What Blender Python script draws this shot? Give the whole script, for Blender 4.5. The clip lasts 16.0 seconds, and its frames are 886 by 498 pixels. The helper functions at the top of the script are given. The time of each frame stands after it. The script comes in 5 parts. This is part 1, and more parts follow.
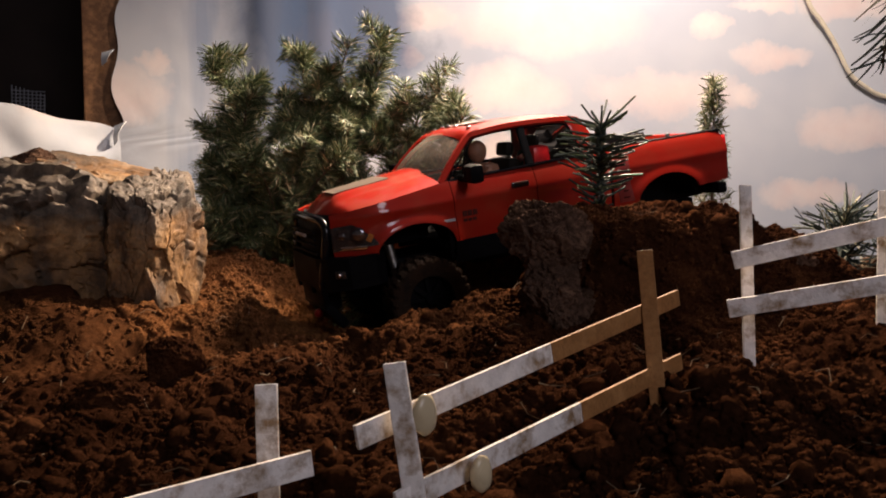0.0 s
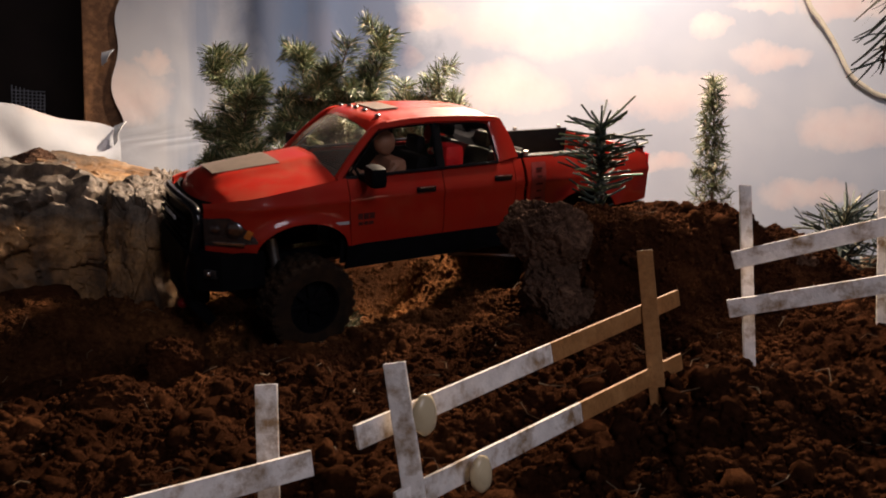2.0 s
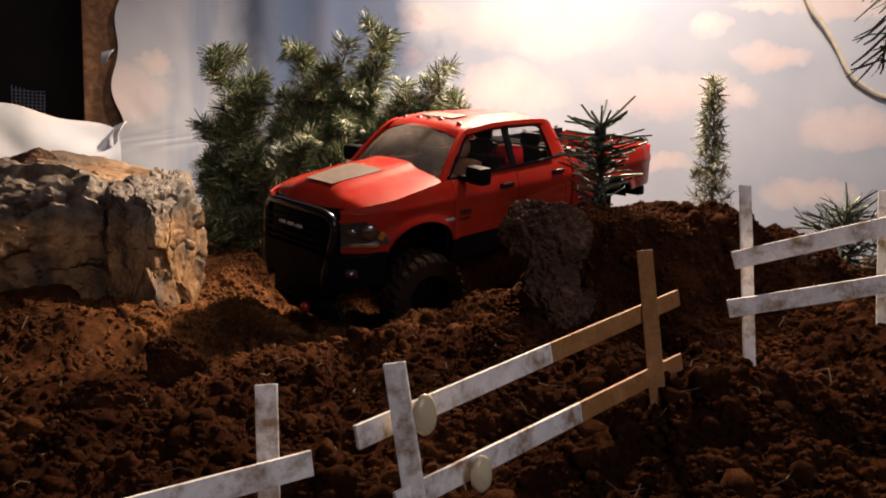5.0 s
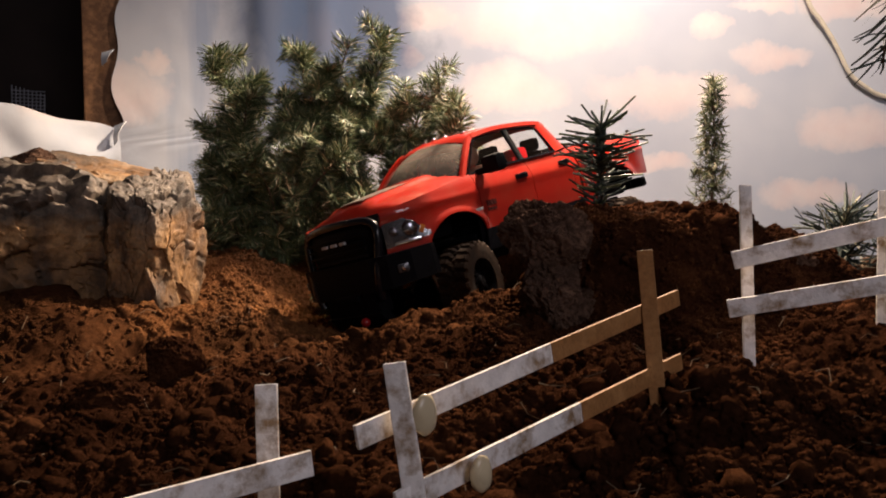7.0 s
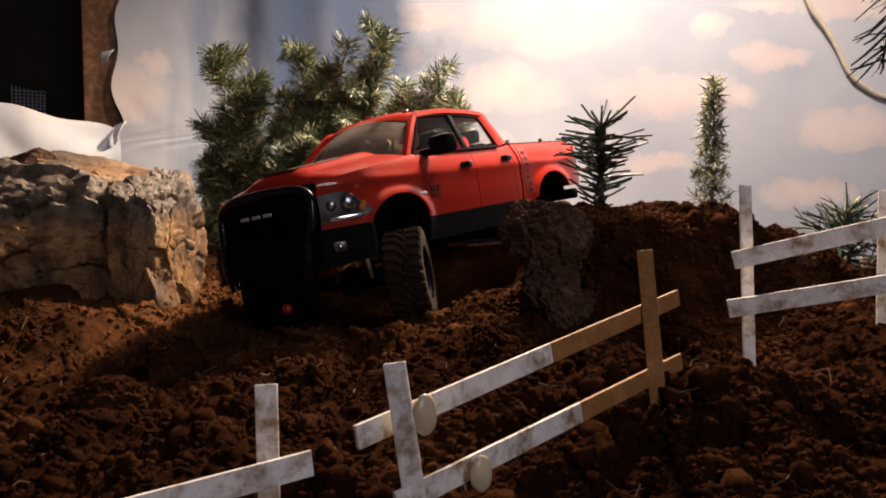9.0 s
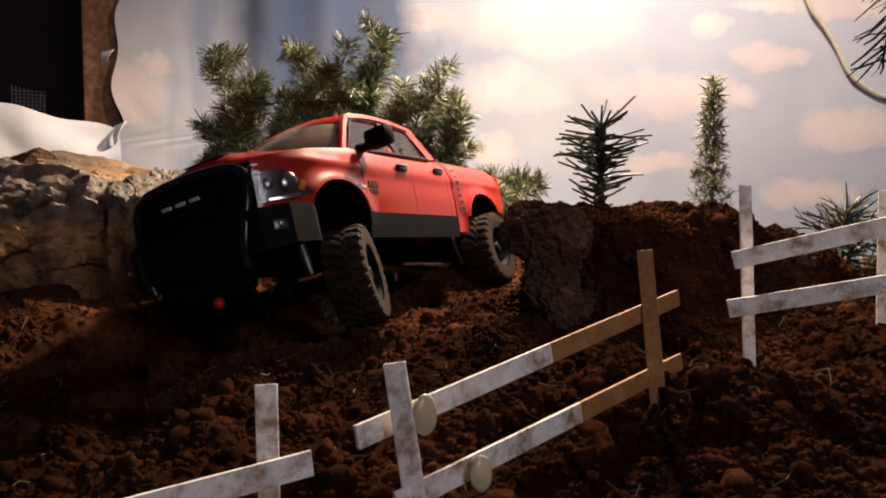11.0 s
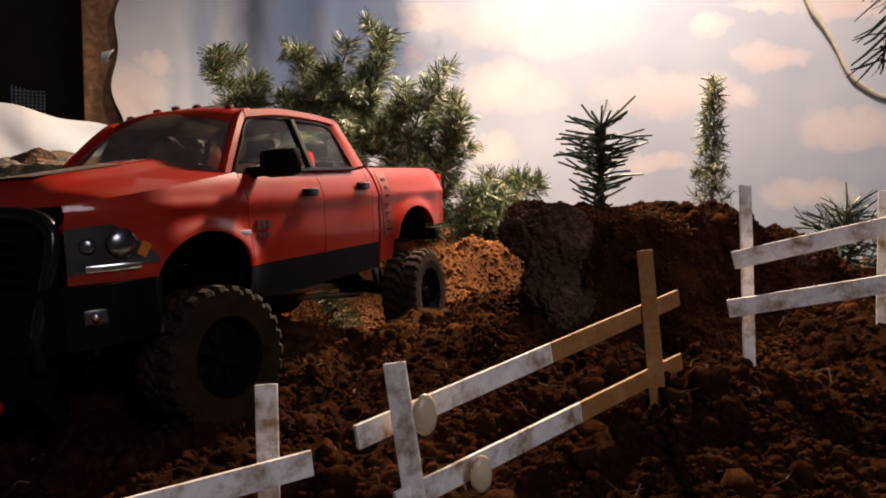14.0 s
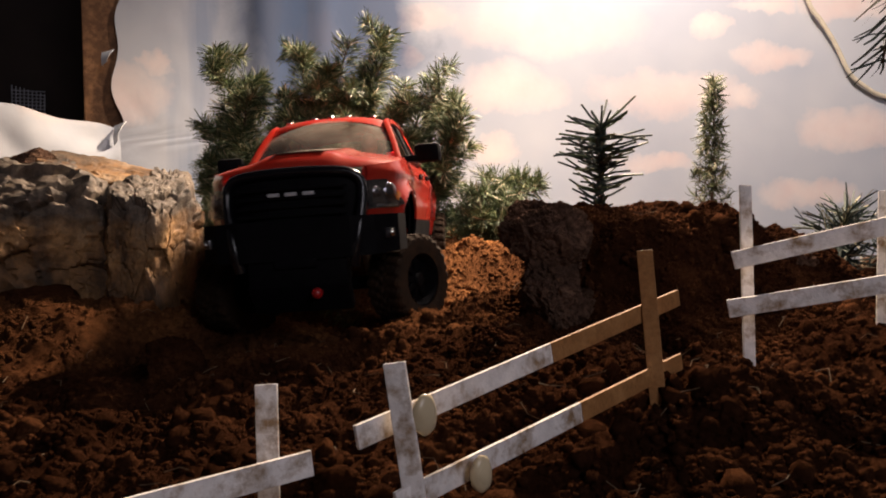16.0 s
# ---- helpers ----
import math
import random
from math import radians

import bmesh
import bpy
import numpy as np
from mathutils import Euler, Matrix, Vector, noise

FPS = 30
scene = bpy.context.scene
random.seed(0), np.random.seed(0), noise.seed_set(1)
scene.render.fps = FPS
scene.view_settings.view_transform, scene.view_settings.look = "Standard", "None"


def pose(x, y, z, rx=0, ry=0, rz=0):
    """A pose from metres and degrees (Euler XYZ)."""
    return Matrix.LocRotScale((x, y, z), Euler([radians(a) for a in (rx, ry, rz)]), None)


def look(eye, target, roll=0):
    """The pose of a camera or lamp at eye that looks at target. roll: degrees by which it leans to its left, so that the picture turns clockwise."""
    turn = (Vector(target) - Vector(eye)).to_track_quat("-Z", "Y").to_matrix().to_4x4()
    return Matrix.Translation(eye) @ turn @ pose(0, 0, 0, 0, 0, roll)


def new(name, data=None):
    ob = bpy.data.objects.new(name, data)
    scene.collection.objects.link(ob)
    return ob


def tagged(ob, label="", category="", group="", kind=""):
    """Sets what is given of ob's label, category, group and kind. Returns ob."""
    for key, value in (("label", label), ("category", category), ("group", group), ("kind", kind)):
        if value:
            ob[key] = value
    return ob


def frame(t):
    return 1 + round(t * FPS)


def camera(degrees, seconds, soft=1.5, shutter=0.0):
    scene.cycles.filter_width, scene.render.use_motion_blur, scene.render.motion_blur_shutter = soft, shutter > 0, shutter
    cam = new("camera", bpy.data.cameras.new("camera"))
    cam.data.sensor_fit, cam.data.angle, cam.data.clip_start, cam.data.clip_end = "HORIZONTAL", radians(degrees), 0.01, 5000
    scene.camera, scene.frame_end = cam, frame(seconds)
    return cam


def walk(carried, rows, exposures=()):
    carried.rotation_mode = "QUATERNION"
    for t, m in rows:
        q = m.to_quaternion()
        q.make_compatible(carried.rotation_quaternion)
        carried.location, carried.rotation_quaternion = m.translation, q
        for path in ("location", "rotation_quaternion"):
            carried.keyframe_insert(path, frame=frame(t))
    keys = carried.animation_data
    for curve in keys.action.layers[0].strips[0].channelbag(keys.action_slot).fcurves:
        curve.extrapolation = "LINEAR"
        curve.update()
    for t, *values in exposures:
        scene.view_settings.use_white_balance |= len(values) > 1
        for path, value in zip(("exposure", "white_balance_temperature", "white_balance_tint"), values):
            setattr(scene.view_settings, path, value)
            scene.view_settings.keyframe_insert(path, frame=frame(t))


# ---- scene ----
cam = camera(59.8, 16.0, soft=1.9, shutter=0.5)
EYE = (0.0, 0.0, 0.30)
VIEW = look(EYE, (0.0, math.cos(radians(6)), 0.30 - math.sin(radians(6))))
walk(cam, [(0.0, VIEW), (16.0, VIEW)])

# ---- light: dim room, one warm lamp hung over the diorama's back, two unseen fills ----
world = bpy.data.worlds.new("room_air")
scene.world = world
world.use_nodes = True
world.node_tree.nodes["Background"].inputs[0].default_value = (0.60, 0.58, 0.75, 1)
world.node_tree.nodes["Background"].inputs[1].default_value = 0.05


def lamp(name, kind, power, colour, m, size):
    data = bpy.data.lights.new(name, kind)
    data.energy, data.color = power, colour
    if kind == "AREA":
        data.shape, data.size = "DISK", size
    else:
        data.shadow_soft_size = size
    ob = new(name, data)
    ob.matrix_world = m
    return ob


lamp("work_lamp", "SPOT", 155, (1.0, 0.76, 0.56), look((0.20, 1.36, 0.90), (-0.04, 0.76, 0.15)), 0.04).data.spot_size = radians(142)
bpy.data.lights["work_lamp"].spot_blend = 1.0
# added unseen spot that evens out the brightness of the sky paper
lamp("paper_wash", "SPOT", 66, (1.0, 0.81, 0.70), look((0.30, 1.00, 1.12), (0.34, 1.50, 0.42)), 0.06).data.spot_size = radians(132)
bpy.data.lights["paper_wash"].spot_blend = 1.0
# unseen fill for the room's light, placed to suit the fences and truck side
lamp("room_fill", "AREA", 11.2, (0.98, 0.91, 1.0), look((1.0, -1.3, 1.3), (0.0, 0.7, 0.1)), 0.8)
scene.view_settings.exposure = 0.0


# ---- materials ----
class Mat:
    """A small builder for node materials."""

    def __init__(self, name, rough=0.6, metal=0.0, coat=0.0):
        self.m = bpy.data.materials.new(name)
        self.m.use_nodes = True
        self.t = self.m.node_tree
        self.b = self.t.nodes["Principled BSDF"]
        self.b.inputs["Roughness"].default_value = rough
        self.b.inputs["Metallic"].default_value = metal
        self.b.inputs["Coat Weight"].default_value = coat
        self.b.inputs["Coat Roughness"].default_value = 0.06
        self.coord = self.add("ShaderNodeTexCoord").outputs["Object"]

    def add(self, kind, **kw):
        n = self.t.nodes.new(kind)
        for k, v in kw.items():
            n.inputs[k.replace("_", " ")].default_value = v
        return n

    def link(self, a, b):
        self.t.links.new(a, b)

    def noise(self, scale, detail=4.0, rough=0.55, stretch=None):
        n = self.add("ShaderNodeTexNoise", Scale=scale, Detail=detail, Roughness=rough)
        if stretch:
            mp = self.add("ShaderNodeMapping")
            mp.inputs["Scale"].default_value = stretch
            self.link(self.coord, mp.inputs[0])
            self.link(mp.outputs[0], n.inputs["Vector"])
        else:
            self.link(self.coord, n.inputs["Vector"])
        return n.outputs[0]

    def ramp(self, fac, stops):
        r = self.t.nodes.new("ShaderNodeValToRGB")
        e = r.color_ramp.elements
        while len(e) < len(stops):
            e.new(0.5)
        for el, (p, c) in zip(e, stops):
            el.position, el.color = p, (*c, 1) if len(c) == 3 else c
        self.link(fac, r.inputs[0])
        return r.outputs[0]

    def mix(self, fac, a, b, mode="MIX"):
        n = self.t.nodes.new("ShaderNodeMix")
        n.data_type, n.blend_type = "RGBA", mode
        for v, i in ((fac, 0), (a, 6), (b, 7)):
            if isinstance(v, (float, int)):
                n.inputs[i].default_value = v
            elif isinstance(v, tuple):
                n.inputs[i].default_value = (*v, 1)
            else:
                self.link(v, n.inputs[i])
        return n.outputs[2]

    def math(self, op, a, b=0.0):
        n = self.t.nodes.new("ShaderNodeMath")
        n.operation = op
        for v, i in ((a, 0), (b, 1)):
            if isinstance(v, (float, int)):
                n.inputs[i].default_value = v
            else:
                self.link(v, n.inputs[i])
        return n.outputs[0]

    def colour(self, v):
        if isinstance(v, tuple):
            self.b.inputs["Base Color"].default_value = (*v, 1)
        else:
            self.link(v, self.b.inputs["Base Color"])
        return self

    def bump(self, h, strength=0.4, dist=0.002):
        n = self.add("ShaderNodeBump", Strength=strength, Distance=dist)
        self.link(h, n.inputs["Height"])
        self.link(n.outputs[0], self.b.inputs["Normal"])
        return self

    def roughen(self, fac, lo, hi):
        n = self.add("ShaderNodeMapRange")
        n.inputs[3].default_value, n.inputs[4].default_value = lo, hi
        self.link(fac, n.inputs[0])
        self.link(n.outputs[0], self.b.inputs["Roughness"])
        return self

    def random(self):
        return self.add("ShaderNodeNewGeometry").outputs["Random Per Island"]


def plain(name, c, rough=0.5, metal=0.0, grain=60.0, spread=0.25, coat=0.0, spec=0.5):
    k = Mat(name, rough, metal, coat)
    n = k.noise(grain)
    lo = tuple(v * (1 - spread) for v in c)
    hi = tuple(min(1.0, v * (1 + spread)) for v in c)
    k.colour(k.ramp(n, [(0.3, lo), (0.7, hi)])).roughen(k.noise(grain * 0.35), max(0.02, rough - 0.1), min(1, rough + 0.1))
    k.b.inputs["Specular IOR Level"].default_value = spec
    return k


def soil_mat(name, dark, mid, light, dry_light=None, relief=0.9):
    k = Mat(name, 0.95)
    c1 = k.ramp(k.noise(9, 6, 0.6), [(0.3, dark), (0.52, mid), (0.75, light)])
    if dry_light:  # driven track drier than the damp rest, and lightened to stand in for lamplight
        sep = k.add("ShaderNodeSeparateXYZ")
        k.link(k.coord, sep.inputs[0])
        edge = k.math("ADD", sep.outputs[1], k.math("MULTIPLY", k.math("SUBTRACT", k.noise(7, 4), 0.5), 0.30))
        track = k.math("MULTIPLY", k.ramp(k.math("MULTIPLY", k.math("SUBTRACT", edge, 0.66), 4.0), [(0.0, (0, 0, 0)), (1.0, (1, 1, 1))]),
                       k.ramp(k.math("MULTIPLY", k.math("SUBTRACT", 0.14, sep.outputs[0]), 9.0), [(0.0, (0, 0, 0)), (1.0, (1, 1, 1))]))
        c1 = k.mix(track, c1, k.mix(1.0, c1, dry_light, "MULTIPLY"))
    c2 = k.ramp(k.noise(160, 5, 0.7), [(0.3, (0.45, 0.42, 0.40)), (0.7, (1.25, 1.2, 1.15))])
    k.colour(k.mix(1.0, c1, c2, "MULTIPLY")).bump(k.noise(420, 7, 0.8), relief, 0.0034)
    k.b.inputs["Specular IOR Level"].default_value = 0.0
    return k


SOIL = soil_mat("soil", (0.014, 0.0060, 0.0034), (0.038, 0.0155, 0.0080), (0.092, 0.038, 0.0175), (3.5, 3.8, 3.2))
# crumbs get a lighter brown than the ground, so their tops look lamplit
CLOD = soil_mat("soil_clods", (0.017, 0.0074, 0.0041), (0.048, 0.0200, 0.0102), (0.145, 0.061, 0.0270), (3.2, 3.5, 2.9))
PEAT = soil_mat("dark_soil", (0.050, 0.032, 0.024), (0.100, 0.063, 0.047), (0.17, 0.108, 0.080), None, 0.8)


def rock_mat():
    k = Mat("tan_rock", 0.62)
    tan = k.ramp(k.noise(13, 6, 0.6), [(0.34, (0.060, 0.034, 0.016)), (0.45, (0.21, 0.11, 0.042)), (0.57, (0.37, 0.205, 0.078)), (0.72, (0.36, 0.26, 0.15))])
    grey = k.ramp(k.noise(34, 7, 0.7), [(0.36, (0.030, 0.026, 0.023)), (0.50, (0.13, 0.11, 0.09)), (0.68, (0.29, 0.25, 0.20))])
    sep = k.add("ShaderNodeSeparateXYZ")
    k.link(k.coord, sep.inputs[0])
    # a weathered grey crust on the old surface, tan where the stone has split
    crust = k.math("ADD", k.math("MULTIPLY", k.math("SUBTRACT", sep.outputs[2], 0.034), 9.0), k.math("SUBTRACT", k.noise(10, 6, 0.65), 0.02))
    col = k.mix(k.ramp(crust, [(0.40, (0, 0, 0)), (0.58, (0.9, 0.9, 0.9))]), tan, grey)
    streak = k.ramp(k.noise(26, 7, 0.72, (1.0, 1.0, 0.45)), [(0.37, (0.16, 0.14, 0.13)), (0.52, (0.85, 0.82, 0.80)), (0.66, (1.15, 1.1, 1.05))])
    fine = k.noise(230, 6, 0.75)
    k.colour(k.mix(0.85, k.mix(0.85, col, streak, "MULTIPLY"), k.ramp(fine, [(0.3, (0.5, 0.5, 0.5)), (0.65, (1.2, 1.2, 1.2))]), "MULTIPLY"))
    return k.bump(k.mix(0.55, fine, k.noise(70, 7, 0.75, (1.0, 1.0, 0.4))), 1.0, 0.0035)


ROCK = rock_mat()


def red_paint():
    k = Mat("red_paint", 0.4, 0.0, 0.7)
    dust = k.noise(28, 7, 0.65)
    up = k.add("ShaderNodeSeparateXYZ")
    k.link(k.add("ShaderNodeNewGeometry").outputs["Normal"], up.inputs[0])
    settled = k.ramp(up.outputs[2], [(0.55, (0.35, 0.35, 0.35)), (0.95, (1, 1, 1))])
    amount = k.math("MULTIPLY", k.math("MULTIPLY", k.ramp(dust, [(0.42, (0, 0, 0)), (0.75, (1, 1, 1))]), settled), 0.45)
    base = k.mix(amount, (0.29, 0.013, 0.0065), (0.22, 0.10, 0.055))
    k.b.inputs["Coat Roughness"].default_value = 0.08
    k.b.inputs["Specular IOR Level"].default_value = 0.08
    return k.colour(base).roughen(dust, 0.34, 0.5)


RED = red_paint()
BLACK = plain("black_plastic", (0.004, 0.004, 0.005), 0.6, grain=90, spec=0.05)
GLOSS = plain("gloss_black", (0.005, 0.005, 0.007), 0.20, grain=50, spec=0.30)
DUSTY = plain("dusty_grey_panel", (0.125, 0.098, 0.080), 0.38, grain=60)
TRIM = plain("slate_trim", (0.004, 0.0045, 0.006), 0.6, grain=70, spec=0.06)
HOUSING = plain("smoked_reflector", (0.055, 0.055, 0.06), 0.28, 0.7, spread=0.2)
SMOKED = plain("smoked_chrome", (0.22, 0.22, 0.25), 0.22, 1.0, spread=0.15)
CHROME = plain("chrome", (0.62, 0.62, 0.64), 0.18, 1.0, spread=0.1)
STEEL = plain("worn_steel", (0.30, 0.29, 0.28), 0.38, 1.0)
AMBER = plain("amber_plastic", (0.45, 0.14, 0.02), 0.2, spread=0.1)
STRIPE = plain("dark_red_stripe", (0.20, 0.020, 0.017), 0.5, grain=120)
FAINT = plain("faded_dark_print", (0.060, 0.014, 0.012), 0.8, grain=150, spec=0.1)
HOOK = plain("dark_red_hook", (0.30, 0.010, 0.012), 0.3, spread=0.1)
WHITE_PRINT = plain("pale_print", (0.42, 0.43, 0.45), 0.4, spread=0.1)
RED_PLASTIC = plain("red_plastic", (0.78, 0.02, 0.025), 0.25, spread=0.1)
BED_TAN = plain("tan_bed_liner", (0.24, 0.15, 0.09), 0.8, grain=150)
SKIN = plain("painted_figure", (0.36, 0.17, 0.10), 0.6)


def rubber():
    k = Mat("dusty_rubber", 0.85)
    k.colour(k.mix(k.ramp(k.noise(45, 6, 0.7), [(0.32, (0.05, 0.05, 0.05)), (0.68, (0.6, 0.6, 0.6))]), (0.006, 0.0055, 0.005), (0.050, 0.025, 0.011)))
    k.b.inputs["Specular IOR Level"].default_value = 0.12
    return k.bump(k.noise(300), 0.3, 0.001)


RUBBER = rubber()


def glass(name, tint, haze):
    k = Mat(name, 0.05)
    t = k.t
    clear = t.nodes.new("ShaderNodeBsdfTransparent")
    clear.inputs[0].default_value = (*tint, 1)
    gloss = t.nodes.new("ShaderNodeBsdfGlossy")
    gloss.inputs["Roughness"].default_value = 0.06
    film = t.nodes.new("ShaderNodeBsdfDiffuse")
    film.inputs[0].default_value = (0.62, 0.52, 0.44, 1)
    fres = k.add("ShaderNodeFresnel", IOR=1.35)
    mix = t.nodes.new("ShaderNodeMixShader")
    k.link(fres.outputs[0], mix.inputs[0])
    k.link(clear.outputs[0], mix.inputs[1])
    k.link(gloss.outputs[0], mix.inputs[2])
    dusty = t.nodes.new("ShaderNodeMixShader")
    k.link(k.math("MULTIPLY", k.ramp(k.noise(22, 6, 0.6), [(0.35, (0.2, 0.2, 0.2)), (0.75, (1, 1, 1))]), haze), dusty.inputs[0])
    k.link(mix.outputs[0], dusty.inputs[1])
    k.link(film.outputs[0], dusty.inputs[2])
    k.link(dusty.outputs[0], t.nodes["Material Output"].inputs[0])
    return k


WINDSHIELD = glass("dusty_windshield", (0.88, 0.86, 0.83), 0.24)
PANE = glass("side_glass", (0.92, 0.92, 0.92), 0.006)
LENS = glass("clear_lens", (0.9, 0.9, 0.9), 0.04)


def wood(name, bare, paint, cover):
    k = Mat(name, 0.75)
    grain = k.noise(60, 6, 0.65, (1, 1, 1))
    fine = k.noise(400, 4, 0.6)
    bare_c = k.ramp(fine, [(0.3, tuple(v * 0.65 for v in bare)), (0.7, bare)])
    worn = k.ramp(grain, [(cover - 0.12, (0, 0, 0)), (cover + 0.06, (1, 1, 1))])
    white = k.ramp(k.noise(130, 5), [(0.3, tuple(v * 0.75 for v in paint)), (0.65, paint)])
    return k.colour(k.mix(worn, white, bare_c)).bump(fine, 0.4, 0.0008)


FENCE_WHITE = wood("chipped_white_paint", (0.34, 0.22, 0.12), (0.90, 0.86, 0.83), 0.60)
FENCE_BARE = wood("bare_stick_wood", (0.36, 0.165, 0.050), (0.46, 0.23, 0.080), 0.45)
STUD_WOOD = wood("rough_lumber", (0.19, 0.090, 0.038), (0.34, 0.170, 0.075), 0.5)
GLUE = plain("hot_glue", (0.62, 0.52, 0.34), 0.3, spread=0.1)


def needles(name, a, b, c, rough=0.55):
    k = Mat(name, rough)
    r = k.random()
    k.colour(k.ramp(r, [(0.0, a), (0.45, b), (0.80, c), (0.93, (0.36, 0.32, 0.20))]))
    return k


NEEDLE = needles("tinsel_needles", (0.030, 0.050, 0.020), (0.066, 0.098, 0.038), (0.145, 0.16, 0.066))
NEEDLE_DARK = needles("dark_needles", (0.018, 0.032, 0.024), (0.034, 0.050, 0.040), (0.060, 0.072, 0.055), 0.8)
NEEDLE_PALE = needles("pale_tinsel_needles", (0.034, 0.050, 0.022), (0.080, 0.098, 0.040), (0.18, 0.18, 0.08))
TWIG = plain("brown_wire_stem", (0.10, 0.06, 0.035), 0.8)


# ---- mesh helpers ----
def link_mesh(name, bm, mat, parent=None, label="", smooth=True):
    me = bpy.data.meshes.new(name)
    bm.to_mesh(me)
    bm.free()
    if smooth:
        me.shade_smooth()
        me.set_sharp_from_angle(angle=radians(38))
    me.materials.append(mat.m)
    ob = new(name, me)
    ob.parent = parent
    return tagged(ob, label)


def part(name, bm, mat, parent, label="", smooth=True):
    return link_mesh(name, bm, mat, parent, label, smooth)


def box(bm, size, m=None, bevel=0.0):
    """A box with bevelled edges, centred on m."""
    made = bmesh.ops.create_cube(bm, size=1.0, matrix=(m or Matrix()) @ Matrix.Diagonal((*size, 1)))
    if bevel:
        edges = list({e for v in made["verts"] for e in v.link_edges})
        bmesh.ops.bevel(bm, geom=edges, offset=bevel, segments=2, affect="EDGES", profile=0.6)
    return bm


def tube(bm, pts, r, seg=8, r2=None):
    """A round bar along pts, tapering to r2."""
    pts = [Vector(p) for p in pts]
    rings = []
    for i, p in enumerate(pts):
        d = (pts[min(i + 1, len(pts) - 1)] - pts[max(i - 1, 0)]).normalized()
        q = d.to_track_quat("Z", "Y")
        rr = r if r2 is None else r + (r2 - r) * i / (len(pts) - 1)
        rings.append([bm.verts.new(p + q @ Vector((math.cos(a) * rr, math.sin(a) * rr, 0))) for a in (2 * math.pi * j / seg for j in range(seg))])
    for a, b in zip(rings, rings[1:]):
        for j in range(seg):
            bm.faces.new((a[j], a[(j + 1) % seg], b[(j + 1) % seg], b[j]))
    bm.faces.new(rings[0][::-1])
    bm.faces.new(rings[-1])
    return bm


def lathe(bm, profile, seg=32):
    """Turns (radius, y) points round the y axis."""
    rings = [[bm.verts.new((r * math.cos(a), y, r * math.sin(a))) for a in (2 * math.pi * j / seg for j in range(seg))] for r, y in profile]
    for a, b in zip(rings, rings[1:]):
        for j in range(seg):
            bm.faces.new((a[j], b[j], b[(j + 1) % seg], a[(j + 1) % seg]))
    return bm


def sheet(bm, cols, thick=0.0):
    """A skin over columns of points of equal length, given thickness along its normals."""
    vs = [[bm.verts.new(p) for p in c] for c in cols]
    for a, b in zip(vs, vs[1:]):
        for j in range(len(a) - 1):
            bm.faces.new((a[j], b[j], b[j + 1], a[j + 1]))
    bmesh.ops.recalc_face_normals(bm, faces=bm.faces)
    if thick:
        bmesh.ops.solidify(bm, geom=bm.faces[:], thickness=thick)
    return bm


def steps(a, b, n):
    return [a + (b - a) * i / n for i in range(n + 1)]


def lattice(x, y, seed):
    h = (x.astype(np.int64) * 374761393 + y.astype(np.int64) * 668265263 + seed * 974634777) & 0xFFFFFFFF
    h = ((h ^ (h >> 13)) * 1274126177) & 0xFFFFFFFF
    return ((h ^ (h >> 16)) & 0xFFFF) / 65535.0


def value_noise(x, y, seed):
    xi, yi = np.floor(x), np.floor(y)
    u, v = x - xi, y - yi
    u, v = u * u * (3 - 2 * u), v * v * (3 - 2 * v)
    a, b = lattice(xi, yi, seed), lattice(xi + 1, yi, seed)
    c, d = lattice(xi, yi + 1, seed), lattice(xi + 1, yi + 1, seed)
    return (a + (b - a) * u) * (1 - v) + (c + (d - c) * u) * v


# ---- the ground: a soil diorama ----
# each hump or hollow: x, y, height, reach
LAND = [(-0.03, 0.89, 0.095, 0.045), (0.30, 1.08, 0.152, 0.08), (-0.12, 1.04, 0.085, 0.06), (-0.16, 0.80, 0.105, 0.05), (0.17, 1.03, 0.128, 0.05),
        (-0.29, 0.92, 0.135, 0.05), (-0.10, 0.68, 0.136, 0.05), (-0.26, 0.74, 0.103, 0.05), (-0.15, 0.54, 0.122, 0.06), (-0.33, 0.60, 0.103, 0.07),
        (0.00, 0.42, 0.130, 0.07), (0.14, 0.49, 0.172, 0.05), (0.24, 0.585, 0.136, 0.045), (-0.22, 0.42, 0.115, 0.08), (0.22, 0.40, 0.132, 0.08),
        (0.035, 0.62, 0.146, 0.05), (0.205, 0.82, 0.250, 0.035), (0.25, 0.83, 0.257, 0.04), (0.33, 0.83, 0.248, 0.04), (0.38, 0.84, 0.228, 0.04),
        (0.46, 0.84, 0.178, 0.05), (0.37, 0.62, 0.168, 0.06), (-0.42, 0.86, 0.152, 0.06), (-0.28, 1.16, 0.170, 0.07), (0.05, 1.18, 0.185, 0.06), (0.06, 0.90, 0.120, 0.035), (0.07, 1.00, 0.118, 0.04)]
# the near bank of the wheel track: x, y, height of its crest
BANK = [(-0.20, 0.74, 0.104), (-0.085, 0.79, 0.128), (-0.015, 0.80, 0.150), (0.07, 0.79, 0.176), (0.12, 0.78, 0.20)]


